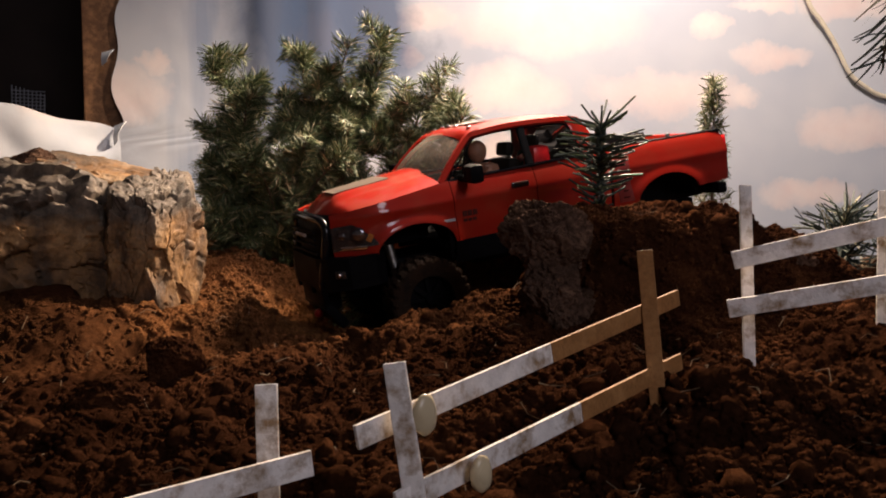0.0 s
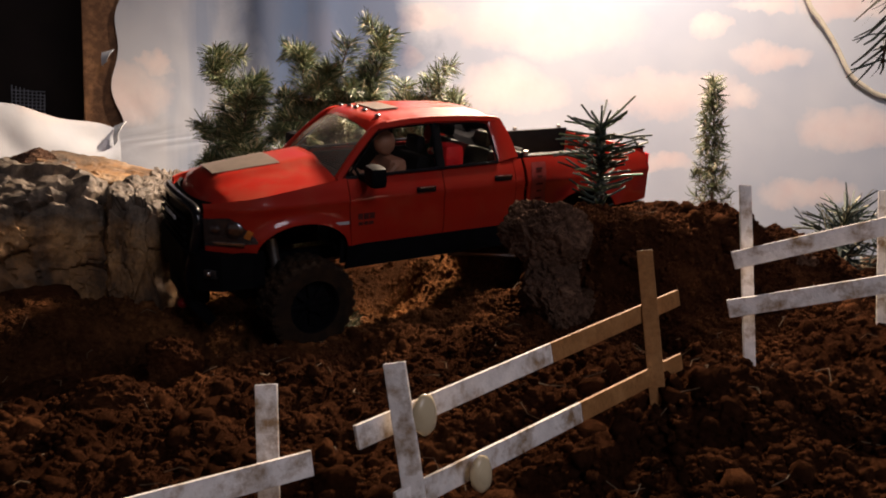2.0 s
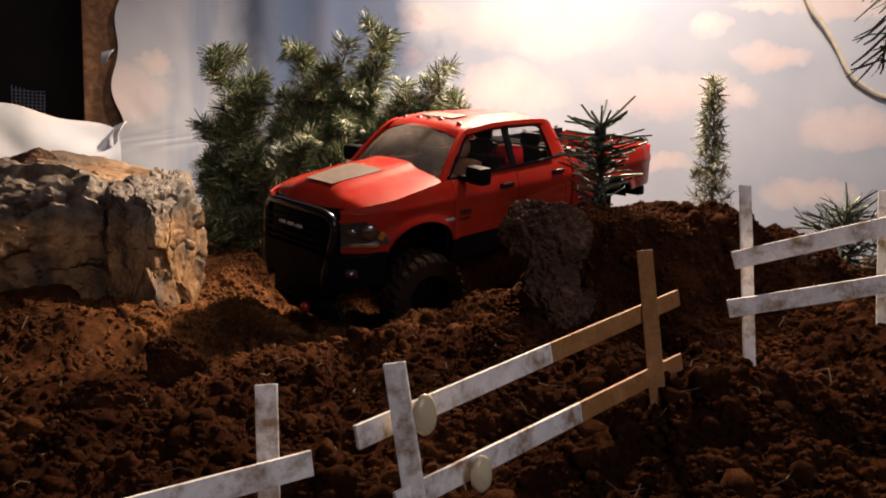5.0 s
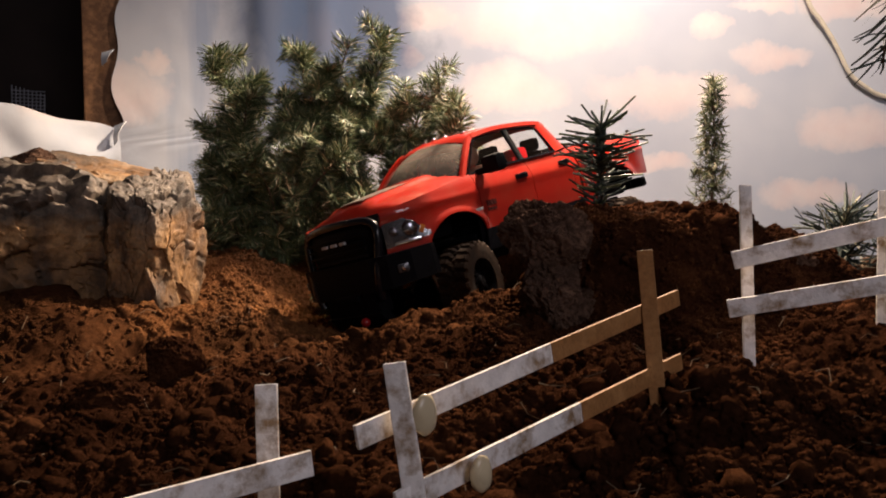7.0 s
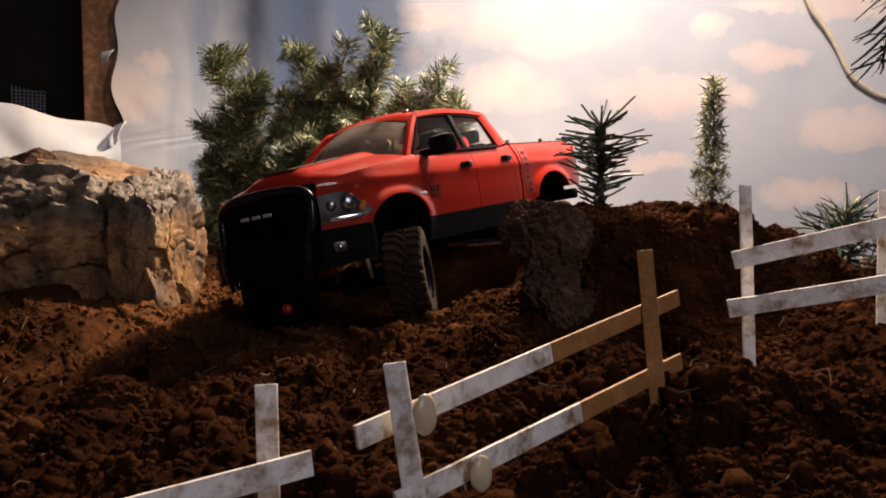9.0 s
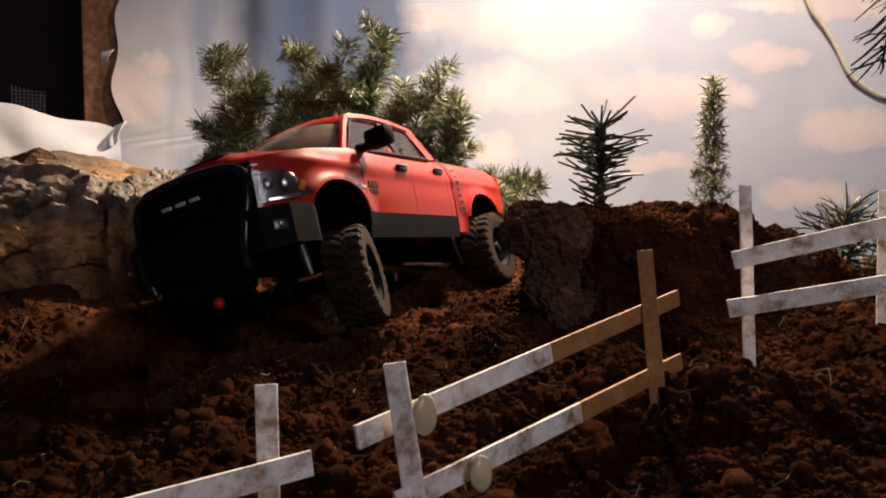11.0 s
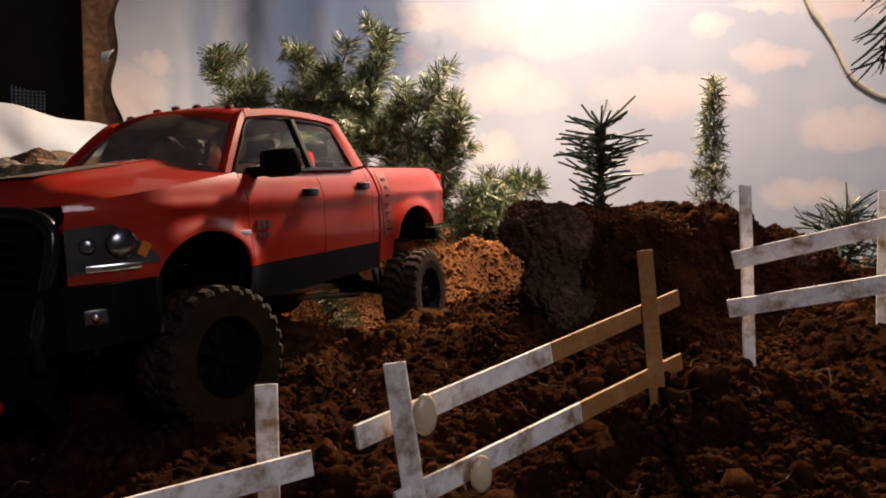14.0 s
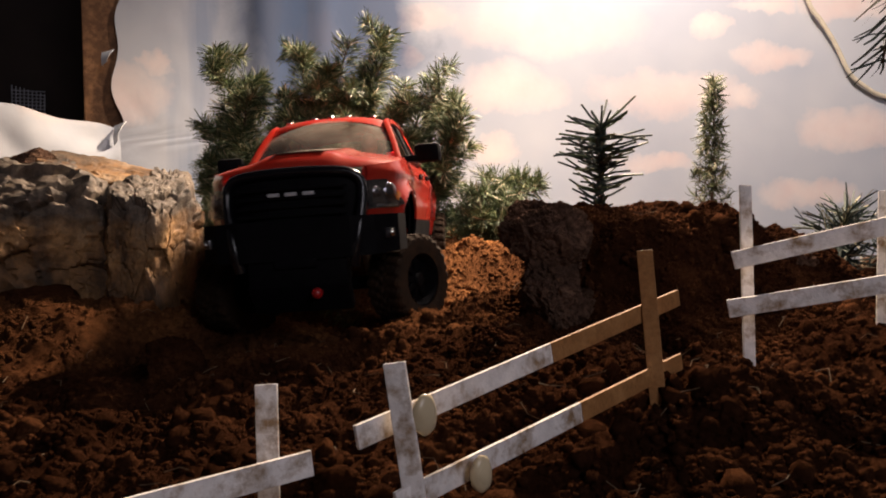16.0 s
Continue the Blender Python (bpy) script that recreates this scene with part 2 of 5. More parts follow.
def land(x, y):
    x, y = np.asarray(x, float), np.asarray(y, float)
    top, weight = 0.118 * 1e-5, 1e-5
    for hx, hy, hz, r in LAND:
        w = np.exp(-((x - hx) ** 2 + (y - hy) ** 2) / (2 * r * r))
        top, weight = top + w * hz, weight + w
    z = top / weight
    for (ax, ay, az), (bx, by, bz) in zip(BANK, BANK[1:]):
        u = np.clip(((x - ax) * (bx - ax) + (y - ay) * (by - ay)) / ((bx - ax) ** 2 + (by - ay) ** 2), 0, 1)
        d = np.hypot(x - ax - u * (bx - ax), y - ay - u * (by - ay))
        crest = az + u * (bz - az)
        z = np.maximum(z, z + (crest - z) * np.exp(-(d / 0.034) ** 2))
    return z


def rough_land(x, y):
    z = land(x, y)
    z = z + (value_noise(x * 9, y * 9, 7) - 0.5) * 0.012 + (value_noise(x * 24, y * 24, 1) - 0.5) * 0.020 + (value_noise(x * 62, y * 62, 2) - 0.5) * 0.010
    lumps = value_noise(x * 130, y * 130, 3)
    return z + np.maximum(lumps - 0.45, 0) * 0.006 + (value_noise(x * 300, y * 300, 4) - 0.5) * 0.004


def grid_object(name, xs, ys, z, mat):
    nx, ny = len(xs), len(ys)
    gx, gy = np.meshgrid(xs, ys)
    me = bpy.data.meshes.new(name)
    me.vertices.add(nx * ny)
    me.vertices.foreach_set("co", np.stack([gx, gy, z(gx, gy)], -1).astype(np.float32).ravel())
    i = (np.arange(ny - 1)[:, None] * nx + np.arange(nx - 1)[None, :]).ravel()
    quads = np.stack([i, i + 1, i + nx + 1, i + nx], -1).astype(np.int32)
    me.loops.add(quads.size)
    me.loops.foreach_set("vertex_index", quads.ravel())
    me.polygons.add(len(quads))
    me.polygons.foreach_set("loop_start", np.arange(0, quads.size, 4, dtype=np.int32))
    me.update(calc_edges=True)
    me.shade_smooth()
    me.materials.append(mat.m)
    return new(name, me)


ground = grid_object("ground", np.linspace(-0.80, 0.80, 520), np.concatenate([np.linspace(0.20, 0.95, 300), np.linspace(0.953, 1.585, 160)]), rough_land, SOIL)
tagged(ground, "loose reddish-brown potting soil with wheel ruts", "soil", kind="structure")


def tray():
    bm = bmesh.new()
    box(bm, (1.66, 1.50, 0.06), pose(0, 0.90, 0.03), 0.003)
    for m, s in ((pose(-0.815, 0.82, 0.08), (0.02, 1.3, 0.10)), (pose(0.815, 0.82, 0.08), (0.02, 1.3, 0.10)), (pose(0, 0.185, 0.075), (1.61, 0.02, 0.09))):
        box(bm, s, m, 0.002)
    return tagged(link_mesh("display_table", bm, STUD_WOOD, smooth=False), "plain rough wooden table under the soil", "table", kind="structure")


tray()

# ---- the painted sky paper ----
# the wide entry at 0.183, 0.562 paints the lamp's glow on the paper
CLOUDS_AND_GLOW = [(0.61, 0.506, 0.075, 0.029), (0.761, 0.376, 0.101, 0.043), (0.498, 0.557, 0.045, 0.021), (0.688, 0.25, 0.112, 0.03), (0.127, 0.446, 0.128, 0.055),
          (-0.03, 0.577, 0.066, 0.028), (0.427, 0.436, 0.16, 0.048), (0.552, 0.439, 0.048, 0.028), (0.404, 0.31, 0.085, 0.019), (0.183, 0.562, 0.203, 0.064),
          (0.498, 0.193, 0.064, 0.017), (-0.572, 0.428, 0.08, 0.064), (-0.507, 0.48, 0.023, 0.03), (-0.234, 0.526, 0.032, 0.064), (-0.772, 0.324, 0.064, 0.03),
          (0.743, 0.599, 0.096, 0.032), (0.091, 0.334, 0.053, 0.032), (-0.072, 0.506, 0.026, 0.023), (0.598, 0.595, 0.064, 0.019)]


def sky_paper_mat():
    k = Mat("printed_sky_paper", 0.7)
    sep = k.add("ShaderNodeSeparateXYZ")
    k.link(k.coord, sep.inputs[0])
    wx = k.math("ADD", sep.outputs[0], k.math("MULTIPLY", k.math("SUBTRACT", k.noise(9, 5, 0.6), 0.5), 0.14))
    wz = k.math("ADD", sep.outputs[2], k.math("MULTIPLY", k.math("SUBTRACT", k.noise(13, 5, 0.6), 0.5), 0.075))
    cover = 0.0
    for cx, cz, rx, rz in CLOUDS_AND_GLOW:
        dx = k.math("DIVIDE", k.math("SUBTRACT", wx, cx), rx)
        dz = k.math("DIVIDE", k.math("SUBTRACT", wz, cz), rz)
        f = k.math("SUBTRACT", 1.0, k.math("ADD", k.math("MULTIPLY", dx, dx), k.math("MULTIPLY", dz, dz)))
        cover = k.math("MAXIMUM", cover, f)
    soft = k.ramp(cover, [(0.0, (0, 0, 0)), (0.45, (0.50, 0.50, 0.50)), (1.0, (0.85, 0.85, 0.85))])
    sky = k.ramp(k.noise(4.5, 3), [(0.3, (0.42, 0.46, 0.53)), (0.7, (0.56, 0.58, 0.61))])
    puff = k.ramp(k.noise(16, 5), [(0.3, (0.76, 0.61, 0.57)), (0.7, (0.82, 0.73, 0.68))])
    col = k.mix(soft, sky, puff)
    dx = k.math("DIVIDE", k.math("ADD", wx, 0.21), 0.20)
    dz = k.math("DIVIDE", k.math("SUBTRACT", wz, 0.58), 0.27)
    deep = k.math("SUBTRACT", 1.0, k.math("ADD", k.math("MULTIPLY", dx, dx), k.math("MULTIPLY", dz, dz)))
    col = k.mix(k.ramp(deep, [(0.0, (0, 0, 0)), (0.6, (0.9, 0.9, 0.9))]), col, (0.10, 0.14, 0.23))
    # blue streaks put reflection and shading of the paper's folds into its colour
    band = k.math("MULTIPLY", k.ramp(k.noise(7, 3, 0.5, (3.0, 1.0, 0.35)), [(0.48, (0, 0, 0)), (0.66, (1, 1, 1))]),
                  k.ramp(k.math("MULTIPLY", sep.outputs[0], -1.0), [(0.10, (0, 0, 0)), (0.26, (0.45, 0.45, 0.45)), (0.46, (0.45, 0.45, 0.45)), (0.56, (0, 0, 0))]))
    k.colour(k.mix(band, col, (0.10, 0.19, 0.36)))
    return k.bump(k.noise(26, 3), 0.12, 0.004)


SKY_PAPER = sky_paper_mat()


def paper_y(x, z):
    fold = 0.012 * math.exp(-((x + 0.33) / 0.03) ** 2) - 0.014 * math.exp(-((x + 0.42) / 0.05) ** 2) + 0.008 * math.exp(-((x + 0.22) / 0.025) ** 2)
    wave = 0.004 * math.sin(9 * x + 2) + 0.003 * math.sin(17 * x + 5 * z)
    bend = 0.45 * max(0.0, -0.36 - x)
    crumple = 0.005 * max(0.0, min(1.0, (-0.30 - x) / 0.12)) * abs(noise.noise(Vector((x * 16 + z * 6, z * 11, 1))))
    return 1.455 + wave - fold - bend - crumple + 0.02 * (z - 0.4)


# the paper hangs a little further back than it is drawn
BACK = Matrix.Translation((0, 0, 0.3)) @ Matrix.Scale(1.1, 4) @ Matrix.Translation((0, 0, -0.3))


def sky_paper():
    bm = bmesh.new()
    cols = []
    for u in steps(0, 1, 170):
        col = []
        for z in steps(0.08, 1.05, 90):
            tear = -0.556 - 0.014 * math.sin((z - 0.36) * 14) - 0.006 * math.sin(z * 47)
            tear -= 0.20 / (1 + math.exp((z - 0.352) / 0.006))
            x = tear + (0.98 - tear) * u
            col.append((x, paper_y(x, z), z))
        cols.append(col)
    sheet(bm, cols, 0.0012)
    ob = link_mesh("backdrop", bm, SKY_PAPER)
    ob.matrix_world = BACK
    return tagged(ob, "torn printed paper sheet of blue sky with pink clouds", "backdrop", kind="structure")


sky_paper()


def low_paper():
    bm = bmesh.new()
    cols = []
    for u in steps(0, 1.5, 60):
        x, y = -0.5205 - 0.1601 * u, 1.283 - 0.166 * u + 0.005 * math.sin(u * 9)
        top = 0.3626 + 0.0414 * u + 0.003 * math.sin(u * 12) + 0.004 * u * (1 - u)
        col = []
        for v in steps(0, 1, 26):
            z = 0.09 + (top - 0.09) * v
            crease = 0.007 * abs(noise.noise(Vector((x * 11 + z * 9, z * 14, 3)))) + 0.004 * abs(noise.noise(Vector((x * 30, z * 26 - x * 18, 9))))
            col.append((x - 0.010 * v * v, y - 0.010 * v * v - crease, z))
        cols.append(col)
    sheet(bm, cols, 0.0012)
    return tagged(link_mesh("backdrop_strip", bm, SKY_PAPER), "lower torn strip of printed sky paper", "backdrop", kind="structure")


low_paper()


def paper_flap(m, w, h, curl):
    bm = bmesh.new()
    cols = [[(w * u * (1 - 0.5 * v), -curl * math.sin(v * 2.4) * (0.5 + u), -h * v + 0.25 * h * u) for v in steps(0, 1, 8)] for u in steps(0, 1, 6)]
    sheet(bm, cols, 0.0010)
    ob = link_mesh("paper_flap", bm, plain("paper_back", (0.62, 0.64, 0.66), 0.7))
    ob.matrix_world = m
    return tagged(ob, "curled torn flap of sky paper", "paper scrap", group="torn paper flaps")


paper_flap(pose(-0.535, 1.268, 0.368, 0, 0, 0), 0.020, 0.032, 0.012)
paper_flap(pose(-0.630, 1.452, 0.512, 0, 0, 0), 0.024, 0.024, 0.008)

# ---- the room round the table ----
DARK_WALL = plain("dark_panelling", (0.020, 0.012, 0.009), 0.8, grain=12)
ROOM_PAINT = plain("room_paint", (0.34, 0.33, 0.35), 0.9, grain=8, spread=0.08)


def slab(name, size, m, mat, label):
    bm = bmesh.new()
    box(bm, size, m)
    return tagged(link_mesh(name, bm, mat, smooth=False), label, "room", kind="structure")


slab("wall_north", (5.2, 0.1, 3.3), pose(0, 1.95, 0.75), DARK_WALL, "dark brown panelled wall behind the paper")
slab("wall_south", (5.2, 0.1, 3.3), pose(0, -2.6, 0.75), ROOM_PAINT, "plain painted room wall")
slab("wall_west", (0.1, 4.6, 3.3), pose(-2.55, -0.33, 0.75), ROOM_PAINT, "plain painted room wall")
slab("wall_east", (0.1, 4.6, 3.3), pose(2.55, -0.33, 0.75), ROOM_PAINT, "plain painted room wall")
slab("floor", (5.2, 4.7, 0.1), pose(0, -0.3, -0.85), ROOM_PAINT, "plain room floor")
slab("ceiling", (5.2, 4.7, 0.1), pose(0, -0.3, 2.45), ROOM_PAINT, "plain room ceiling")


def table_legs():
    for x in (-0.75, 0.75):
        for y in (0.22, 1.58):
            bm = bmesh.new()
            box(bm, (0.06, 0.06, 0.8), pose(x, y, -0.4), 0.003)
            tagged(link_mesh("table_leg", bm, STUD_WOOD, smooth=False), "square wooden table leg", "table leg", kind="structure")


table_legs()


def stud():
    bm = bmesh.new()
    box(bm, (0.068, 0.038, 1.9), pose(-0.655, 1.5235, 0.75, 0, 1.0, 20), 0.003)
    return tagged(link_mesh("wall_stud", bm, STUD_WOOD, smooth=False), "rough sawn wooden stud behind the torn paper", "stud", kind="structure")


stud()


def mesh_scrap():
    bm = bmesh.new()
    for i in range(9):
        tube(bm, [(0.007 * i, 0, 0), (0.007 * i + 0.002, 0, 0.045 - 0.002 * i)], 0.0012, 5)
    for j in range(7):
        tube(bm, [(0, 0.001, 0.006 * j), (0.058, 0.001, 0.006 * j - 0.003)], 0.0012, 5)
    ob = link_mesh("wire_mesh_scrap", bm, plain("grey_mesh", (0.28, 0.29, 0.32), 0.6))
    ob.matrix_world = pose(-1.045, 1.893, 0.437) @ Matrix.Diagonal((1.4, 1.4, 1.4, 1))
    tagged(ob, "scrap of grey woven mesh in the dark opening", "mesh")


mesh_scrap()

# ---- the toy pickup: x forward from the front axle, y to its left, z up ----
AXLE_FRONT, AXLE_BACK, HUB_Y, HUB_Z, TYRE_R = -0.010, -0.376, 0.094, -0.010, 0.050
ARCHES = ((-0.006, 0.049, 0.081), (AXLE_BACK, 0.052, 0.084))
truck = tagged(new("toy_pickup"), "glossy red crew-cab toy pickup truck on big knobby tyres", "toy truck")


def side_y(x, z):
    y = 0.1 - max(0.0, z - 0.098) ** 2 * 13 - max(0.0, 0.07 - z) * 0.10
    if x > 0.02:
        y -= ((x - 0.02) / 0.065) ** 2 * 0.028
    if x < -0.44:
        y -= ((-0.44 - x) / 0.05) ** 2 * 0.008
    y += 0.0016 * math.exp(-((z - 0.099) / 0.005) ** 2)
    for cx, rx, top in ARCHES:
        r = math.hypot((x - cx) / rx, (z - 0.051) / (top - 0.051))
        y += 0.0045 * math.exp(-((r - 1.0) / 0.25) ** 2)
    return y


def floor_z(x):
    z = 0.051 if x > AXLE_BACK else 0.059
    for cx, rx, top in ARCHES:
        if abs(x - cx) < rx:
            z = max(z, 0.051 + (top - 0.051) * math.sqrt(1 - ((x - cx) / rx) ** 2))
    return z


def fender_top(x):
    return 0.1045 + (0.085 - x) / 0.143 * 0.018


def skin(name, x0, x1, top, mat, label="", rows=14, low=floor_z):
    for s in (1, -1):
        bm = bmesh.new()
        cols = []
        for x in steps(x0, x1, max(4, int(abs(x1 - x0) / 0.0022))):
            a, b = low(x), top(x)
            cols.append([(x, s * side_y(x, a + (b - a) * v), a + (b - a) * v) for v in steps(0, 1, rows)])
        sheet(bm, cols, 0.0022)
        part(name, bm, mat, truck, label)


skin("front_fender", 0.086, -0.0580, fender_top, RED, rows=18)
skin("front_door", -0.0590, -0.1725, lambda x: 0.1225, RED)
skin("rear_door", -0.1735, -0.2700, lambda x: 0.1235 + max(0, (-0.245 - x)) * 0.1, RED)
skin("cab_corner", -0.2708, -0.2830, lambda x: 0.127, RED)
skin("bed_side", -0.2875, -0.4900, lambda x: 0.1275 - 0.02 * max(0.0, (-0.47 - x) / 0.02) ** 2 * 0.5, RED, rows=18)
skin("rocker_trim", -0.0540, -0.2850, lambda x: 0.0506, TRIM, "slate grey lower side trim", 5, lambda x: 0.024)
skin("bed_skirt", -0.2875, -0.3150, lambda x: 0.0506, RED, "", 5, lambda x: 0.030)


def liner():
    for s in (1, -1):
        bm = bmesh.new()
        sheet(bm, [[(x, s * (side_y(x, z) - 0.0062), z) for z in steps(0.030, 0.1185, 6)] for x in steps(-0.049, -0.2850, 40)], 0.0012)
        part("door_liner", bm, BLACK, truck, "black inner door liner")


liner()


def hood():
    bm = bmesh.new()
    cols = []
    for x in steps(0.092, -0.047, 46):
        half = side_y(min(x, 0.086), fender_top(x)) - 0.001
        nose = 0.021 * max(0.0, (x - 0.064) / 0.028) ** 2
        col = []
        for u in steps(-1, 1, 40):
            y = u * half
            dome = 0.0125 * (1 - abs(u) ** 2.2)
            ridge = 0.0050 * (1 / (1 + math.exp((abs(y) - 0.040) / 0.003))) * min(1.0, max(0.0, (0.080 - x) / 0.02))
            col.append((x - 0.010 * u * u * (x > 0.06) * (x - 0.06) / 0.033, y, fender_top(x) + dome * (1 - 0.25 * max(0, x - 0.05) / 0.04) + ridge - nose * (1 - 0.2 * u * u)))
        cols.append(col)
    sheet(bm, cols, 0.002)
    part("hood", bm, RED, truck, "red hood with a raised dome")
    bm = bmesh.new()
    cols = []
    for x in steps(0.064, -0.006, 16):
        w = 0.026 + 0.010 * (0.066 - x) / 0.096
        cols.append([(x, w * u, fender_top(x) + 0.0125 * (1 - abs(w * u / 0.09) ** 2.6) + 0.0056 * (1 / (1 + math.exp((abs(w * u) - 0.040) / 0.003))) - 0.0001) for u in steps(-1, 1, 8)])
    sheet(bm, cols, 0.0004)
    part("hood_scoop", bm, DUSTY, truck, "dusty grey hood scoop insert")


hood()


def glass_sheet(name, cols, mat, label):
    bm = bmesh.new()
    sheet(bm, cols)
    ob = part(name, bm, mat, truck, label)
    ob.visible_shadow = False
    return ob


def windshield_cols(inset):
    cols = []
    for u in steps(-1, 1, 14):
        base = Vector((-0.052 + 0.020 * (1 - u * u), 0.0855 * u, 0.1215 + 0.009 * (1 - abs(u) ** 2.2)))
        head = Vector((-0.103 + 0.012 * (1 - u * u), 0.0675 * u, 0.1685 + 0.010 * (1 - u * u)))
        cols.append([base.lerp(head, v) + Vector((0.004, 0, 0.004)) * (math.sin(v * math.pi) * 0.8 - inset) for v in steps(0, 1, 8)])
    return cols


glass_sheet("windshield", windshield_cols(0.4), WINDSHIELD, "dusty clear windshield")


def strip(name, pts, w, d, mat, label=""):
    """A flat bar with rounded edges along pts; w is its breadth, d its depth."""
    bm = bmesh.new()
    pts = [Vector(p) for p in pts]
    rings = []
    for i, p in enumerate(pts):
        along = (pts[min(i + 1, len(pts) - 1)] - pts[max(i - 1, 0)]).normalized()
        out = Vector((0, math.copysign(1, p.y or 1), 0.35))
        out = (out - along * out.dot(along)).normalized()
        wide = along.cross(out)
        k = w if not isinstance(w, (list, tuple)) else w[0] + (w[1] - w[0]) * i / (len(pts) - 1)
        rings.append([bm.verts.new(p + wide * (k * a) + out * (d * b)) for a, b in ((-0.5, -0.5), (-0.5, 0.1), (-0.3, 0.5), (0.3, 0.5), (0.5, 0.1), (0.5, -0.5))])
    for a, b in zip(rings, rings[1:]):
        for j in range(6):
            bm.faces.new((a[j], a[(j + 1) % 6], b[(j + 1) % 6], b[j]))
    bm.faces.new(rings[0])
    bm.faces.new(rings[-1])
    bmesh.ops.recalc_face_normals(bm, faces=bm.faces)
    return part(name, bm, mat, truck, label)


def curve(points, n=10):
    """Points on a smooth line through the given ones."""
    p = [Vector(q) for q in points]
    out = []
    for i in range(len(p) - 1):
        a, b, c, d = p[max(i - 1, 0)], p[i], p[i + 1], p[min(i + 2, len(p) - 1)]
        for k in range(n):
            t = k / n
            out.append(0.5 * ((2 * b) + (c - a) * t + (2 * a - 5 * b + 4 * c - d) * t * t + (3 * b - a - 3 * c + d) * t ** 3))
    return out + [p[-1]]


def cab():
    for s in (1, -1):
        strip("front_pillar", curve([(-0.050, 0.0880 * s, 0.1200), (-0.075, 0.0795 * s, 0.1465), (-0.101, 0.0705 * s, 0.1690), (-0.115, 0.0695 * s, 0.1735)]), 0.0085, 0.006, RED)
        strip("roof_rail", curve([(-0.104, 0.0700 * s, 0.1705), (-0.150, 0.0705 * s, 0.1750), (-0.205, 0.0702 * s, 0.1750), (-0.254, 0.0695 * s, 0.1715), (-0.263, 0.0715 * s, 0.1640)]), 0.0095, 0.007, RED)
        strip("middle_pillar", [(-0.1730, 0.0915 * s, 0.1215), (-0.1745, 0.0710 * s, 0.1730)], 0.0110, 0.004, BLACK, "black centre window pillar")
        strip("rear_pillar", curve([(-0.2530, 0.0705 * s, 0.1710), (-0.2600, 0.0790 * s, 0.1500), (-0.2640, 0.0890 * s, 0.1270)]), (0.020, 0.032), 0.005, RED)
        strip("window_sill", curve([(-0.0570, 0.0905 * s, 0.1215), (-0.120, 0.0930 * s, 0.1235), (-0.2480, 0.0925 * s, 0.1260)]), 0.0040, 0.004, GLOSS, "black window seal")
        strip("window_frame", curve([(-0.062, 0.0885 * s, 0.1240), (-0.085, 0.0800 * s, 0.1460), (-0.1080, 0.0725 * s, 0.1660), (-0.150, 0.0722 * s, 0.1705), (-0.205, 0.0720 * s, 0.1700), (-0.2380, 0.0720 * s, 0.1675), (-0.2455, 0.0770 * s, 0.1560), (-0.2490, 0.0910 * s, 0.1270)]), 0.0018, 0.003, GLOSS, "black window seal")
        for x0, x1, t0, t1 in ((-0.064, -0.168, -0.108, -0.169), (-0.179, -0.248, -0.180, -0.243)):
            cols = []
            for u in steps(0, 1, 6):
                b = Vector((x0 + (x1 - x0) * u, 0.0905 * s, 0.1235))
                t = Vector((t0 + (t1 - t0) * u, 0.0712 * s, 0.1700))
                cols.append([b.lerp(t, v) for v in steps(0, 1, 4)])
            glass_sheet("side_window", cols, PANE, "clear side window")
    bm = bmesh.new()
    cols = []
    for x in steps(-0.090, -0.264, 34):
        col = []
        for u in steps(-1, 1, 28):
            front = 0.010 * max(0.0, (x + 0.106) / 0.016) ** 2
            rear = 0.009 * max(0.0, (-0.246 - x) / 0.018) ** 2
            rib = 0.0010 * (math.cos(u * 14) > 0.55) * (-0.240 < x < -0.155)
            arc = 0.0035 * math.sin((x + 0.09) / -0.174 * math.pi)
            col.append((x - 0.006 * u * u * (x > -0.12), 0.0700 * u, 0.1720 + 0.0085 * (1 - abs(u) ** 3.2) + arc - front * (0.6 + 0.4 * u * u) - rear + rib))
        cols.append(col)
    sheet(bm, cols, 0.002)
    part("roof", bm, RED, truck, "red ribbed roof")
    bm = bmesh.new()
    sheet(bm, [[(x, 0.030 * u, 0.1822 + 0.0035 * math.sin((x + 0.09) / -0.174 * math.pi) - 0.0002 * u * u) for u in steps(-1, 1, 6)] for x in steps(-0.122, -0.150, 6)], 0.001)
    part("sunroof", bm, DUSTY, truck, "dusty dark sunroof panel")
    for i in range(5):
        bm = bmesh.new()
        y = (-0.052, -0.021, 0, 0.021, 0.052)[i]
        bmesh.ops.create_uvsphere(bm, u_segments=10, v_segments=6, radius=0.0028)
        bm.transform(pose(-0.110 - abs(y) * 0.06, y, 0.1835 - 1.2 * y * y) @ Matrix.Diagonal((1.2, 1.5, 0.7, 1)))
        part("roof_marker", bm, CHROME, truck, "small clear roof marker lamp")
    bm = bmesh.new()
    sheet(bm, [[(-0.276, 0.088 * u, 0.03), (-0.276, 0.089 * u, 0.08), (-0.2765, 0.090 * u, 0.128)] for u in steps(-1, 1, 8)], 0.003)
    part("cab_back", bm, RED, truck)
    glass_sheet("rear_window", [[(-0.2735 + 0.010 * v, (0.078 - 0.012 * v) * u, 0.128 + 0.042 * v) for v in steps(0, 1, 4)] for u in steps(-1, 1, 8)], PANE, "clear rear window")
    # interior
    bm = bmesh.new()
    box(bm, (0.235, 0.170, 0.006), pose(-0.165, 0, 0.045), 0.001)
    part("cabin_floor", bm, BLACK, truck)
